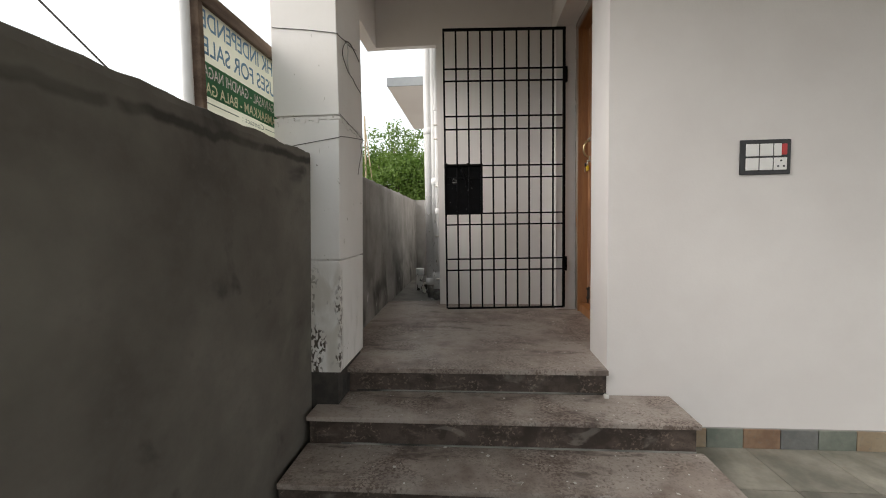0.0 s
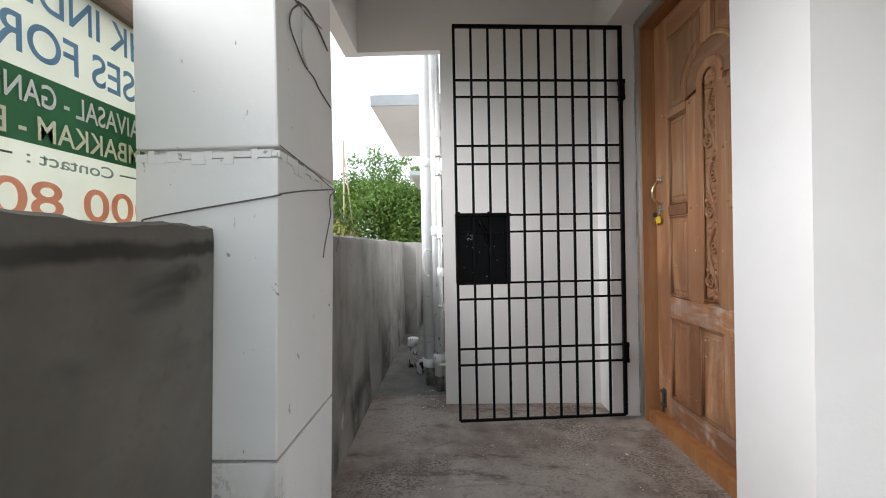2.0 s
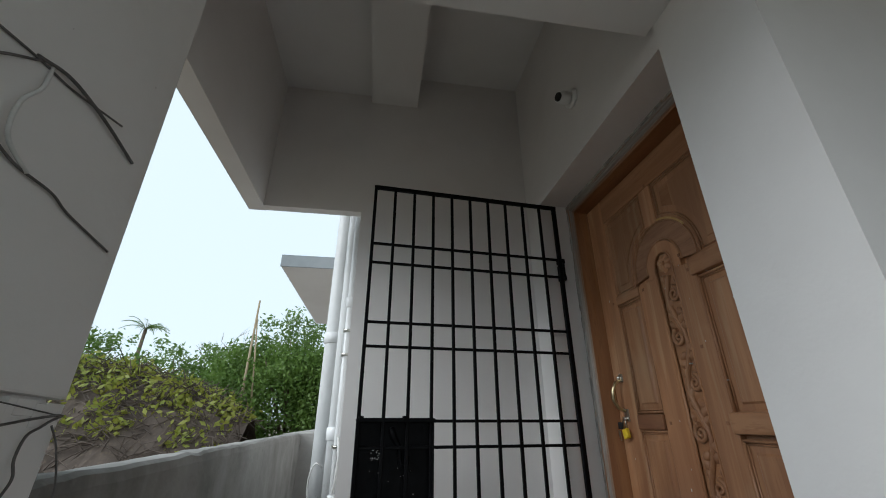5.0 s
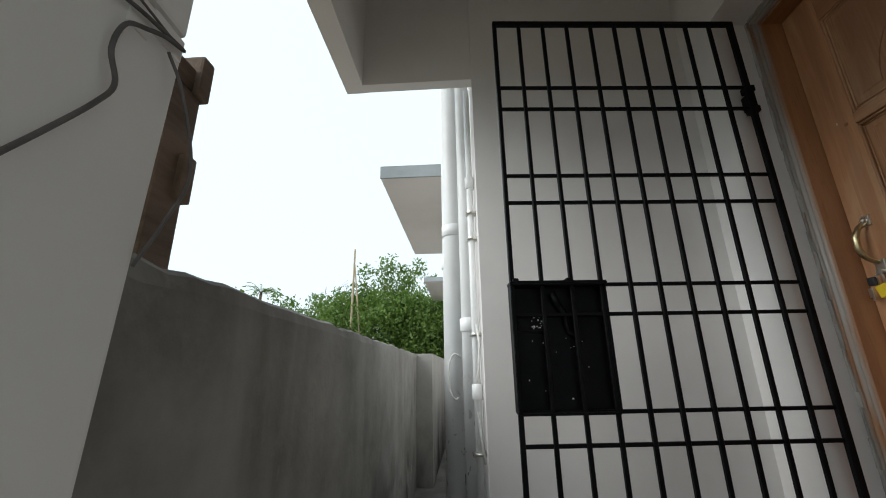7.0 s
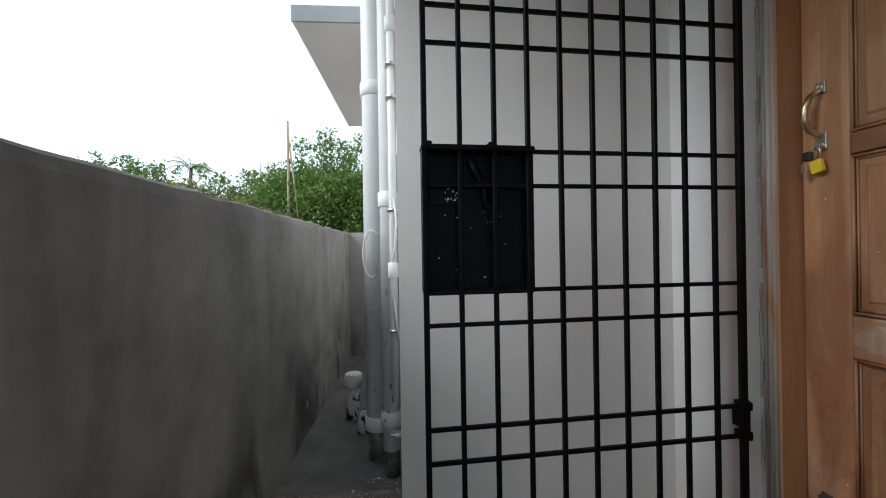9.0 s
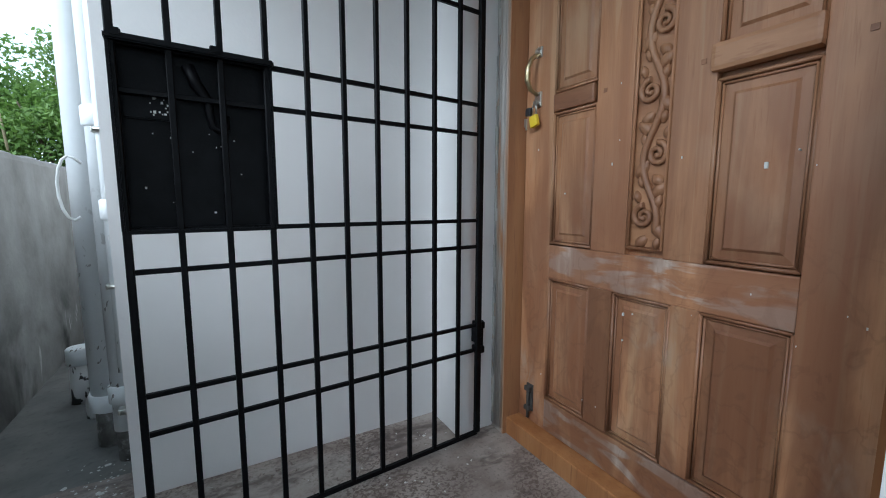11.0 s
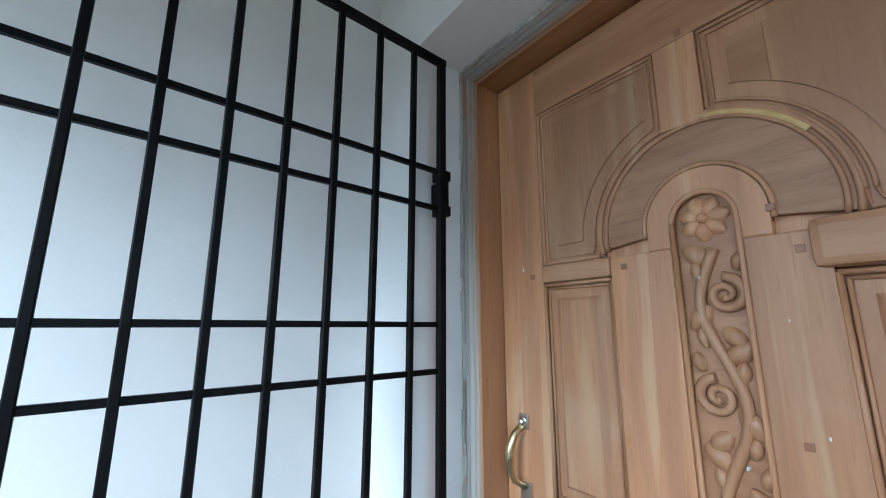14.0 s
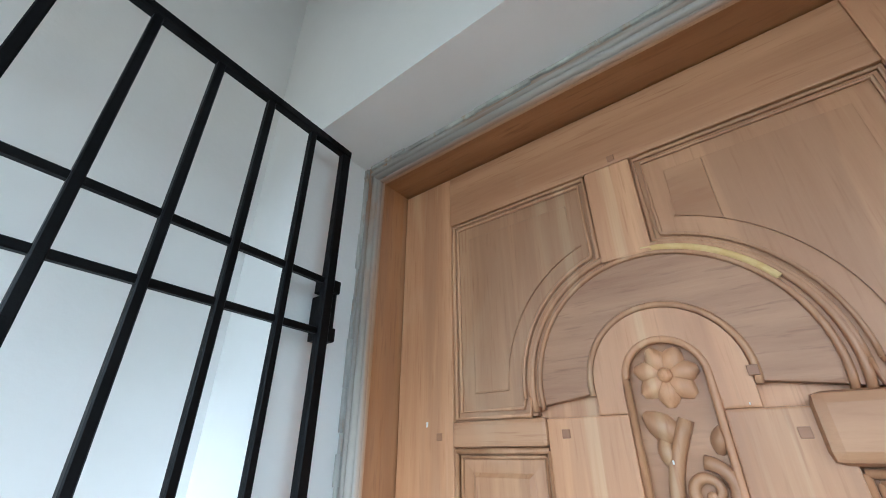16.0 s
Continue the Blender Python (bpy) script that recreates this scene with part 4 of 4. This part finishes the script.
pipe("drain_pipe", -0.315, 3.16, 0.53, 3.9, 0.052, (1.95, 0.55), "white-painted drain pipe with chipped paint near its foot", 0.15)
pipe("drain_pipe", -0.252, 3.02, 0.5, 3.9, 0.034, (1.47, 0.62), "slim white-painted drain pipe beside a thicker one", 0.11)
pipe("drain_pipe", -0.23, 2.92, 0.72, 2.6, 0.014, (1.2, 2.1), "thin white conduit clipped beside the corner")
pipe("drain_pipe", -0.336, 3.42, 0.42, 3.9, 0.05, (1.85,), "white-painted drain pipe standing behind the others", 0.03)
for z in (1.95, 1.83, 1.42, 0.98, 0.6):
    clip = thing("pipe_clip", (-0.22, 2.92, z), "small metal clip holding a pipe to the wall", "clip", group="pipe clips")
    bm = bmesh.new()
    tube(bm, [(-0.204, 2.9, z), (-0.245, 2.9, z)], 0.006, 8)
    box(bm, -0.252, -0.206, 2.905, 2.935, z - 0.008, z + 0.008, 0.003)
    part("strap", bm, STEEL, clip)
stub = thing("pipe_stub", (-0.494, 3.58, 0.385), "short white pipe stub with peeling paint standing in the passage", "pipe")
bm = bmesh.new()
tube(bm, [(-0.494, 3.58, 0.38), (-0.488, 3.585, 0.56)], 0.036, 18)
PEEL = mat("peeling_pipe", (0.66, 0.65, 0.63), (0.72, 0.71, 0.69), None, 8, 60, 0.6, 0.2)
overlay(PEEL, (0.03, 0.028, 0.025), [("noise", 22, 0.53, 0.57, (1, 1, 0.6))])
part("pipe", bm, PEEL, stub)
bm = bmesh.new()
tube(bm, [(-0.488, 3.585, 0.555), (-0.488, 3.585, 0.56), (-0.487, 3.585, 0.62), (-0.487, 3.585, 0.626)], [0.038, 0.045, 0.045, 0.04], 20)
part("socket", bm, PVC, stub)
trap = thing("pipe_trap", (-0.4, 3.4, 0.385), "small white elbow trap at the foot of the pipes", "pipe")
bm = bmesh.new()
tube(bm, [(-0.415, 3.4, 0.38), (-0.415, 3.4, 0.46), (-0.405, 3.4, 0.485), (-0.385, 3.4, 0.495)], 0.026, 14)
part("elbow", bm, PEEL, trap)
loose = thing("loose_cable", (-0.3, 2.97, 1.3), "white cable looped round the pipes", "cable")
bm = bmesh.new()
tube(bm, [(-0.225, 2.9, 1.46), (-0.215, 2.89, 1.38), (-0.222, 2.89, 1.28), (-0.24, 2.92, 1.2), (-0.222, 2.9, 1.05), (-0.212, 2.89, 0.95)], 0.005, 7)
tube(bm, [(-0.29, 2.97, 1.33)] + [(-0.315 + 0.03 * math.cos(radians(a)), 2.965, 1.26 + 0.09 * math.sin(radians(a))) for a in range(70, 320, 25)], 0.004, 7)
part("cable", bm, WIRE_WHITE, loose)

# ---------- sign board beyond the wall ----------
SX, SY0, SY1, SZ0, SZ1 = -0.845, 0.745, 1.935, 1.02, 1.862
sign = thing("sign_board", (SX, SY0, SZ0), "timber-framed house sale banner seen from behind, its printing reversed", "sign")
bm = bmesh.new()
box(bm, SX - 0.004, SX, SY0, SY1, SZ0, SZ1)
part("banner", bm, FLEX, sign)
for y0, y1, z0, z1 in ((SY0 - 0.01, SY1 + 0.03, SZ1 - 0.004, SZ1 + 0.05), (SY0 - 0.012, SY0 + 0.012, 0.6, SZ1 - 0.006), (SY1 - 0.048, SY1 + 0.03, 0.6, SZ1 - 0.006)):
    bm = bmesh.new()
    box(bm, SX - 0.035, SX + 0.016, y0, y1, z0, z1, 0.004)
    part("batten", bm, BARE_TIMBER, sign)
for y, z, dz in ((SY1 + 0.012, 1.66, 0.1), (SY1 + 0.014, 1.9, 0.1)):
    bm = bmesh.new()
    box(bm, SX - 0.03, SX + 0.03, y - 0.012, y + 0.025, z - dz / 2, z + dz / 2, 0.006)
    part("batten_end", bm, BARE_TIMBER, sign)
bm = bmesh.new()
box(bm, SX + 0.001, SX + 0.003, SY0 + 0.013, 1.42, 1.548, 1.667)
part("band", bm, FLEX_GREEN, sign, "green printed band")


def words(text, y0, y1, z, h, material):
    cu = bpy.data.curves.new("words", "FONT")
    cu.body = text
    cu.size = h / 0.7
    cu.offset = h * 0.015
    cu.align_x = "LEFT"
    ob = new("lettering", cu)
    cu.materials.append(material)
    bpy.context.view_layer.update()
    squeeze = (y0 - y1) / ob.dimensions.x
    ob.parent = sign
    ob.matrix_basis = Matrix.Translation(Vector((SX + 0.0055, y0, z)) - world_of(sign)) @ Matrix(((0, 0, -1, 0), (-1, 0, 0, 0), (0, 1, 0, 0), (0, 0, 0, 1))) @ Matrix.Diagonal((squeeze, 1, 1, 1))
    return ob


words("HK INDEPENDE", 1.248, 0.76, 1.782, 0.062, FLEX_BLUE)
words("USES FOR SALE", 1.265, 0.765, 1.692, 0.062, FLEX_BLUE)
words("GAIVASAL - GANDHI NAGA", 1.25, 0.76, 1.614, 0.04, LETTER_WHITE)
words("AMBAKKAM - BALA GA", 1.255, 0.765, 1.556, 0.04, LETTER_CREAM)
words("Contact :", 1.152, 0.985, 1.514, 0.022, FLEX_GREY)
words("000 80", 1.262, 0.93, 1.425, 0.062, FLEX_ORANGE)
for y0, y1 in ((1.17, 1.28), (0.76, 0.965)):
    bm = bmesh.new()
    box(bm, SX + 0.001, SX + 0.003, y0, y1, 1.524, 1.527)
    part("rule", bm, FLEX_GREY, sign)
post = thing("sign_post", (SX - 0.02, 0.71, 0), "slim white-painted post beside the sign board", "post")
bm = bmesh.new()
tube(bm, [(SX - 0.02, 0.708, -0.06), (SX - 0.02, 0.708, 2.9)], 0.02, 12)
part("post", bm, PVC, post)

# ---------- cables ----------
def rounded(pts, steps=6):
    """Points along a smooth curve through the given ones."""
    p = [Vector(q) for q in pts]
    p = [p[0] * 2 - p[1]] + p + [p[-1] * 2 - p[-2]]
    out = []
    for k in range(1, len(p) - 2):
        for s in range(steps):
            t = s / steps
            out.append(0.5 * (2 * p[k] + (p[k + 1] - p[k - 1]) * t + (2 * p[k - 1] - 5 * p[k] + 4 * p[k + 1] - p[k + 2]) * t * t + (3 * p[k] - p[k - 1] - 3 * p[k + 1] + p[k + 2]) * t ** 3))
    return out + [p[-2]]


def cable(name, pts, r, material, label):
    th = thing(name, pts[0], label, "cable")
    b = bmesh.new()
    tube(b, rounded(pts), r, 6)
    part("cable", b, material, th)
    return th


cr, cf = CX1 + 0.0022, CY0 - 0.0022
cable("cable", [(-0.782, cf, 1.957), (-0.761, cf, 1.952), (-0.628, cf, 1.937), (-0.5, cf, 1.917), (cr, cf + 0.004, 1.914), (cr, 1.2, 1.922), (cr, 1.268, 1.933), (cr, 1.322, 1.938), (cr + 0.004, 1.417, 1.958)], 0.0017, WIRE, "grey wire tied round the column")
cable("cable", [(cr, 1.262, 1.935), (cr + 0.004, 1.31, 1.946), (cr + 0.005, 1.383, 1.939), (cr + 0.003, 1.468, 1.923)], 0.0024, WIRE, "knotted wire end on the column")
cable("cable", [(cr, 1.268, 1.933), (cr + 0.003, 1.217, 1.888), (cr + 0.004, 1.202, 1.848), (cr + 0.004, 1.24, 1.82), (cr + 0.003, 1.29, 1.8), (cr + 0.003, 1.353, 1.796), (cr + 0.002, 1.391, 1.785), (cr + 0.002, 1.486, 1.77)], 0.0019, WIRE, "loose grey wire end hanging on the column")
cable("cable", [(cr, 1.285, 1.94), (cr + 0.006, 1.279, 1.9), (cr + 0.008, 1.262, 1.863), (cr + 0.006, 1.27, 1.82), (cr + 0.004, 1.31, 1.798)], 0.0026, WIRE_WHITE, "pale strip of wire looped on the column")
cable("cable", [(-0.778, cf, 1.425), (-0.763, cf - 0.001, 1.432), (-0.644, cf - 0.001, 1.451), (-0.5, cf - 0.001, 1.472), (cr, cf + 0.003, 1.476), (cr, 1.275, 1.5), (cr, 1.42, 1.523), (cr + 0.003, 1.47, 1.531), (cr + 0.004, 1.51, 1.535), (cr + 0.006, 1.49, 1.528), (cr + 0.006, 1.475, 1.52), (cr + 0.004, 1.46, 1.51), (cr + 0.004, 1.455, 1.485), (cr + 0.004, 1.463, 1.464), (cr + 0.003, 1.455, 1.444), (cr + 0.003, 1.434, 1.411), (cr + 0.003, 1.41, 1.375), (cr + 0.004, 1.39, 1.34)], 0.0017, WIRE, "grey wire drawn across the column with a loose end")
cable("cable", [(cr, 1.15, 1.575), (cr, 1.275, 1.563), (cr, 1.4, 1.549), (cr + 0.003, 1.5, 1.535)], 0.001, WIRE, "thin grey wire lying along the column's joint")
cable("cable", [(cr + 0.003, 1.498, 1.522), (cr + 0.01, 1.511, 1.493), (cr + 0.012, 1.532, 1.436), (cr + 0.008, 1.52, 1.39), (cr + 0.004, 1.506, 1.354)], 0.0013, WIRE, "thin wire end hanging behind the column")
cable("cable", [(-1.0, -2.6, 3.285), (-1.0, 0.367, 1.668), (-1.0, 0.51, 1.59), (-1.0, 3.537, -0.06)], 0.0028, WIRE, "dark stay wire running down to the ground")
cable("cable", [(-0.815, 1.859, 1.737), (-0.815, 1.860, 1.700), (-0.815, 1.847, 1.648), (-0.815, 1.831, 1.602), (-0.815, 1.808, 1.566), (-0.815, 1.793, 1.522), (-0.74, 1.787, 1.428)], 0.0028, WIRE, "grey wire hanging from the sign's batten to the wall top")

# ---------- plants ----------
def leaves(name, blobs, per, size, material, parent, seed):
    """Many small pointed leaves spread over clumps, each (x, y, z, radius)."""
    g = np.random.default_rng(seed)
    cs = []
    for x, y, z, r in blobs:
        m = max(8, int(per * (r / 0.4) ** 2))
        d = g.normal(size=(m, 3))
        d /= np.linalg.norm(d, axis=1)[:, None]
        rad = r * g.uniform(0.35, 1.25, m)[:, None]
        cs.append(np.array([x, y, z]) + d * rad * np.array([1, 1, 0.85]))
    c = np.concatenate(cs)
    n = len(c)
    a = g.normal(size=(n, 3))
    a /= np.linalg.norm(a, axis=1)[:, None]
    u = np.cross(a, g.normal(size=(n, 3)))
    u /= np.linalg.norm(u, axis=1)[:, None]
    s = (size * g.uniform(0.6, 1.3, n))[:, None]
    v = np.stack([c - a * s, c + u * s * 0.45, c + a * s, c - u * s * 0.45], axis=1).reshape(-1, 3)
    v = v - np.array(world_of(parent))
    me = bpy.data.meshes.new(name)
    me.from_pydata(v.tolist(), [], np.arange(4 * n).reshape(-1, 4).tolist())
    me.materials.append(material)
    ob = new(name, me)
    ob.parent = parent
    return ob


def bush(x, y, w, d, h, seed, label, per=170, nb=120, size=0.055, z0=0.0):
    g = random.Random(seed)
    th = thing("bush", (x, y, -0.06), label, "bush")
    blobs = []
    for k in range(nb):
        px = g.uniform(-1, 1)
        py = g.uniform(-1, 1) * math.sqrt(1 - px * px * 0.8)
        top = h * (1 - 0.28 * px * px) * (1 - 0.3 * py * py) * (0.93 + 0.1 * noise.noise(Vector((px * 3, py * 3, seed))))
        blobs.append((x + px * w, y + py * d, z0 + top - g.random() ** 1.6 * h * 0.75 - 0.25, g.uniform(0.28, 0.55)))
    for k in range(30):
        px = g.uniform(-1, 1)
        blobs.append((x + px * w, y + g.uniform(-0.5, 0.3) * d, z0 + h * (1 - 0.28 * px * px) * g.uniform(0.9, 1.03), g.uniform(0.1, 0.26)))
    leaves("crown", blobs, per, size, LEAF, th, seed)
    b = bmesh.new()
    for k in range(7):
        a = g.uniform(0, 6.28)
        q = g.uniform(0.2, 0.8)
        tip = Vector((x + math.cos(a) * q * w, y + math.sin(a) * q * d, h * g.uniform(0.6, 0.9)))
        mid = Vector((x + math.cos(a) * q * w * 0.3, y + math.sin(a) * q * d * 0.3, h * 0.4))
        tube(b, [(x, y, -0.06), mid, tip], [0.06, 0.04, 0.012], 6)
    part("trunk", b, BARK, th)
    return th


bush(-2.0, 11.0, 1.9, 1.3, 3.75, 11, "large leafy green thorn bush beyond the compound wall", 330, 240, 0.046)
bush(-4.9, 12.5, 1.6, 1.2, 3.35, 12, "lower leafy green bush beyond the compound wall")
bush(-8.2, 13.0, 2.4, 1.3, 3.85, 13, "wide leafy green bush in the neighbouring plot")
bush(0.6, 12.5, 1.6, 1.2, 3.6, 14, "leafy green bush behind the house's end")
bush(-12.5, 14.0, 2.6, 1.5, 3.2, 15, "wide leafy green bush far off in the neighbouring plot")

# thatched heap with creeper over it
heap = thing("brush_heap", (-4.2, 8.6, -0.06), "brown heap of dry brushwood overgrown by yellow-green creeper", "brushwood")
bm = bmesh.new()
g = random.Random(21)
bmesh.ops.create_grid(bm, x_segments=40, y_segments=16, size=1)
for v in bm.verts:
    u, w = v.co.x, v.co.y
    v.co = (-5.3 + u * 3.1, 8.8 + w * 1.5, 2.42 * (1 - abs(w) ** 1.7) * (1 - 0.35 * u * u) + 0.16 * noise.noise(Vector((u * 7, w * 5, 0))) - 0.06)
part("mound", bm, DRY, heap)
bm = bmesh.new()
for k in range(1500):
    u, w = g.uniform(-1, 1), g.uniform(-1, 0.3)
    p = Vector((-5.3 + u * 3.1, 8.8 + w * 1.5, 2.42 * (1 - abs(w) ** 1.7) * (1 - 0.35 * u * u) + g.uniform(-0.08, 0.1)))
    d = Vector((g.uniform(-1, 1), g.uniform(-0.5, 0.5), g.uniform(-0.6, 0.6))).normalized() * g.uniform(0.1, 0.35)
    tube(bm, [p - d, p + Vector((0, 0, 0.03)), p + d], 0.008, 3, False)
tagged(part("twig", bm, DRY, heap), kind="stuff")
cb = [(-5.3 + u * 3.0, 8.8 + w * 1.4, 2.46 * (1 - abs(w) ** 1.7) * (1 - 0.35 * u * u), 0.2) for u, w in ((g.uniform(-0.9, 1), g.uniform(-0.6, 0.25)) for k in range(320))]
leaves("creeper", cb, 75, 0.06, LEAF_YELLOW, heap, 31)

pole = thing("bamboo_pole", (-2.75, 9.8, -0.06), "thin dry bamboo poles leaning together in the bush", "pole")
bm = bmesh.new()
tube(bm, [(-2.78, 9.8, -0.06), (-2.74, 9.8, 2.0), (-2.73, 9.8, 3.95)], [0.03, 0.028, 0.02], 8)
part("cane", bm, BAMBOO, pole)
bm = bmesh.new()
tube(bm, [(-2.45, 9.75, 1.0), (-2.58, 9.78, 2.4), (-2.72, 9.8, 3.6)], [0.02, 0.018, 0.014], 8)
part("cane", bm, BAMBOO, pole)

# bare branches over the bush
bare = thing("bare_tree", (-4.6, 13.5, -0.06), "leafless grey tree with thin branches behind the bushes", "tree")
bm = bmesh.new()
g = random.Random(8)


def limb(p, d, ln, r, depth):
    q = p + d * ln
    tube(bm, [p, (p + q) / 2 + Vector((g.uniform(-1, 1), 0, g.uniform(-1, 1))) * ln * 0.06, q], [r, r * 0.8, r * 0.6], 5, False)
    if depth:
        for k in range(3):
            e = (d + Vector((g.uniform(-0.9, 0.9), g.uniform(-0.5, 0.5), g.uniform(-0.35, 0.5)))).normalized()
            limb(q, e, ln * g.uniform(0.5, 0.75), r * 0.55, depth - 1)


limb(Vector((-4.6, 13.5, -0.06)), Vector((0.05, 0, 1)), 1.75, 0.06, 4)
part("trunk", bm, BARK, bare)

# distant palm
palm = thing("palm_tree", (-18.8, 36.0, -0.06), "far coconut palm showing above the bushes", "tree")
bm = bmesh.new()
tube(bm, [(-18.8, 36, -0.06), (-18.9, 36, 4.5), (-18.8, 36, 8.3)], [0.2, 0.16, 0.12], 8)
part("trunk", bm, BARK, palm)
g = random.Random(4)
bm = bmesh.new()
for k in range(16):
    a = 2 * math.pi * k / 16 + g.uniform(-0.15, 0.15)
    up = g.uniform(0.1, 0.9)
    sp = []
    for t in (0, 0.25, 0.5, 0.75, 1):
        sp.append(Vector((-18.8 + math.cos(a) * 1.7 * t, 36 + math.sin(a) * 1.7 * t, 8.3 + (0.5 + up) * 1.5 * t - 1.3 * t * t)))
    tube(bm, sp, 0.02, 4, False)
    for i in range(14):
        t = 0.15 + i / 14 * 0.85
        j = min(int(t * 4), 3)
        p = sp[j].lerp(sp[j + 1], t * 4 - j)
        for sgn in (-1, 1):
            side = Vector((-math.sin(a), math.cos(a), -0.5)) * sgn
            e = p + side.normalized() * 0.55 * (1.1 - t) + Vector((math.cos(a), math.sin(a), 0)) * 0.15
            f = Vector((math.cos(a), math.sin(a), 0)) * 0.03
            bm.faces.new([bm.verts.new(v) for v in (p - f, p + f, e)])
part("crown", bm, LEAF, palm)

# ---------- paint specks on the floor ----------
bm = bmesh.new()
g = random.Random(17)
for k in range(420):
    if k < 190:
        x, y = g.uniform(-0.45, 0.72), g.uniform(1.31, 2.7)
        if g.random() < 0.45:
            x = g.uniform(0.35, 0.72)
        z = P0 + (P1 - P0) * (y - 1.295) / 1.605
    elif k < 250:
        x, y, z = g.uniform(-0.6, 0.98), g.uniform(1.05, 1.33), 0.262
        if y > 1.28 and x < XJ:
            continue
    elif k < 330:
        x, y, z = g.uniform(-0.6, 1.0), g.uniform(0.785, 1.05), 0.134
    else:
        x, y = g.uniform(-0.4, -0.22), g.uniform(2.7, 3.0)
        z = P0 + (P1 - P0) * (y - 1.295) / 1.605
    s = g.uniform(0.0015, 0.005) if g.random() > 0.06 else g.uniform(0.006, 0.011)
    a = g.uniform(0, 6.28)
    ring = [bm.verts.new((x + s * (0.5 + g.random() * 0.8) * math.cos(a + q), y + s * (0.5 + g.random() * 0.8) * math.sin(a + q), z + 0.0015 + g.uniform(0, 0.002))) for q in (0, 1.3, 2.5, 3.8, 5.1)]
    bm.faces.new(ring)
chips = part("paint_chips", bm, CHIP)
tagged(chips, "scattered flakes of white paint on the granite floor", "paint chips", kind="stuff")
bm = bmesh.new()
box(bm, 0.685, 0.707, 1.262, 1.284, 0.263, 0.282, 0.006)
tagged(part("plaster_lump", bm, CHIP), "small lump of white plaster in the corner of the step", "plaster")

# ---------- tiles ----------
shades = []
for nm, a, b2 in (("slate_rust", (0.2, 0.12, 0.075), (0.33, 0.22, 0.14)), ("slate_green", (0.13, 0.15, 0.125), (0.22, 0.24, 0.2)), ("slate_buff", (0.27, 0.2, 0.13), (0.36, 0.29, 0.2)), ("slate_grey", (0.12, 0.125, 0.12), (0.2, 0.205, 0.195))):
    shades.append(mat(nm, a, b2, (0.17, 0.16, 0.14), 9, 50, 0.6, 0.35, spread=0.16))
bm = bmesh.new()
box(bm, 1.018, 4.6, YF - 0.006, YF + 0.001, 0.0, 0.116)
skirt = setting("baseboard", bm, GROUT, "slate-tiled skirting along the front wall", "skirting")
x, k = 1.018, 0
order = (2, 1, 0, 3, 1, 2, 3, 1, 0, 3, 2, 1)
meshes = {}
while x < 4.5:
    w = 0.145 if k == 0 else 0.163
    key = (order[k % 12], k == 0)
    if key not in meshes:
        b = bmesh.new()
        box(b, 0, w - 0.004, -0.009, 0.0, 0.003, 0.093, 0.0015)
        me = bpy.data.meshes.new("slate_tile")
        b.to_mesh(me)
        b.free()
        me.materials.append(shades[key[0]])
        meshes[key] = me
    ob = new("tile", meshes[key])
    ob.parent = skirt
    ob.location = (x, YF - 0.0055, GF)
    x += w
    k += 1
tiles = []
for q in (0, 1):
    b = bmesh.new()
    box(b, 0, 0.297, 0, 0.297, 0, 0.012, 0.002)
    me = bpy.data.meshes.new("floor_tile")
    b.to_mesh(me)
    b.free()
    me.materials.append(SLATE)
    tiles.append(me)
for i in range(12):
    for j in range(14):
        ob = new("tile", tiles[(i + j) % 2])
        ob.parent = floor
        ob.location = (1.035 + i * 0.3, YF - 0.012 - 0.3 * (j + 1), GF - 0.008)
for i in range(6):
    for j in range(9):
        ob = new("tile", tiles[(i + j) % 2])
        ob.parent = floor
        ob.location = (-0.62 + i * 0.3 - 0.148, 0.77 - 0.3 * (j + 1), GF - 0.008)
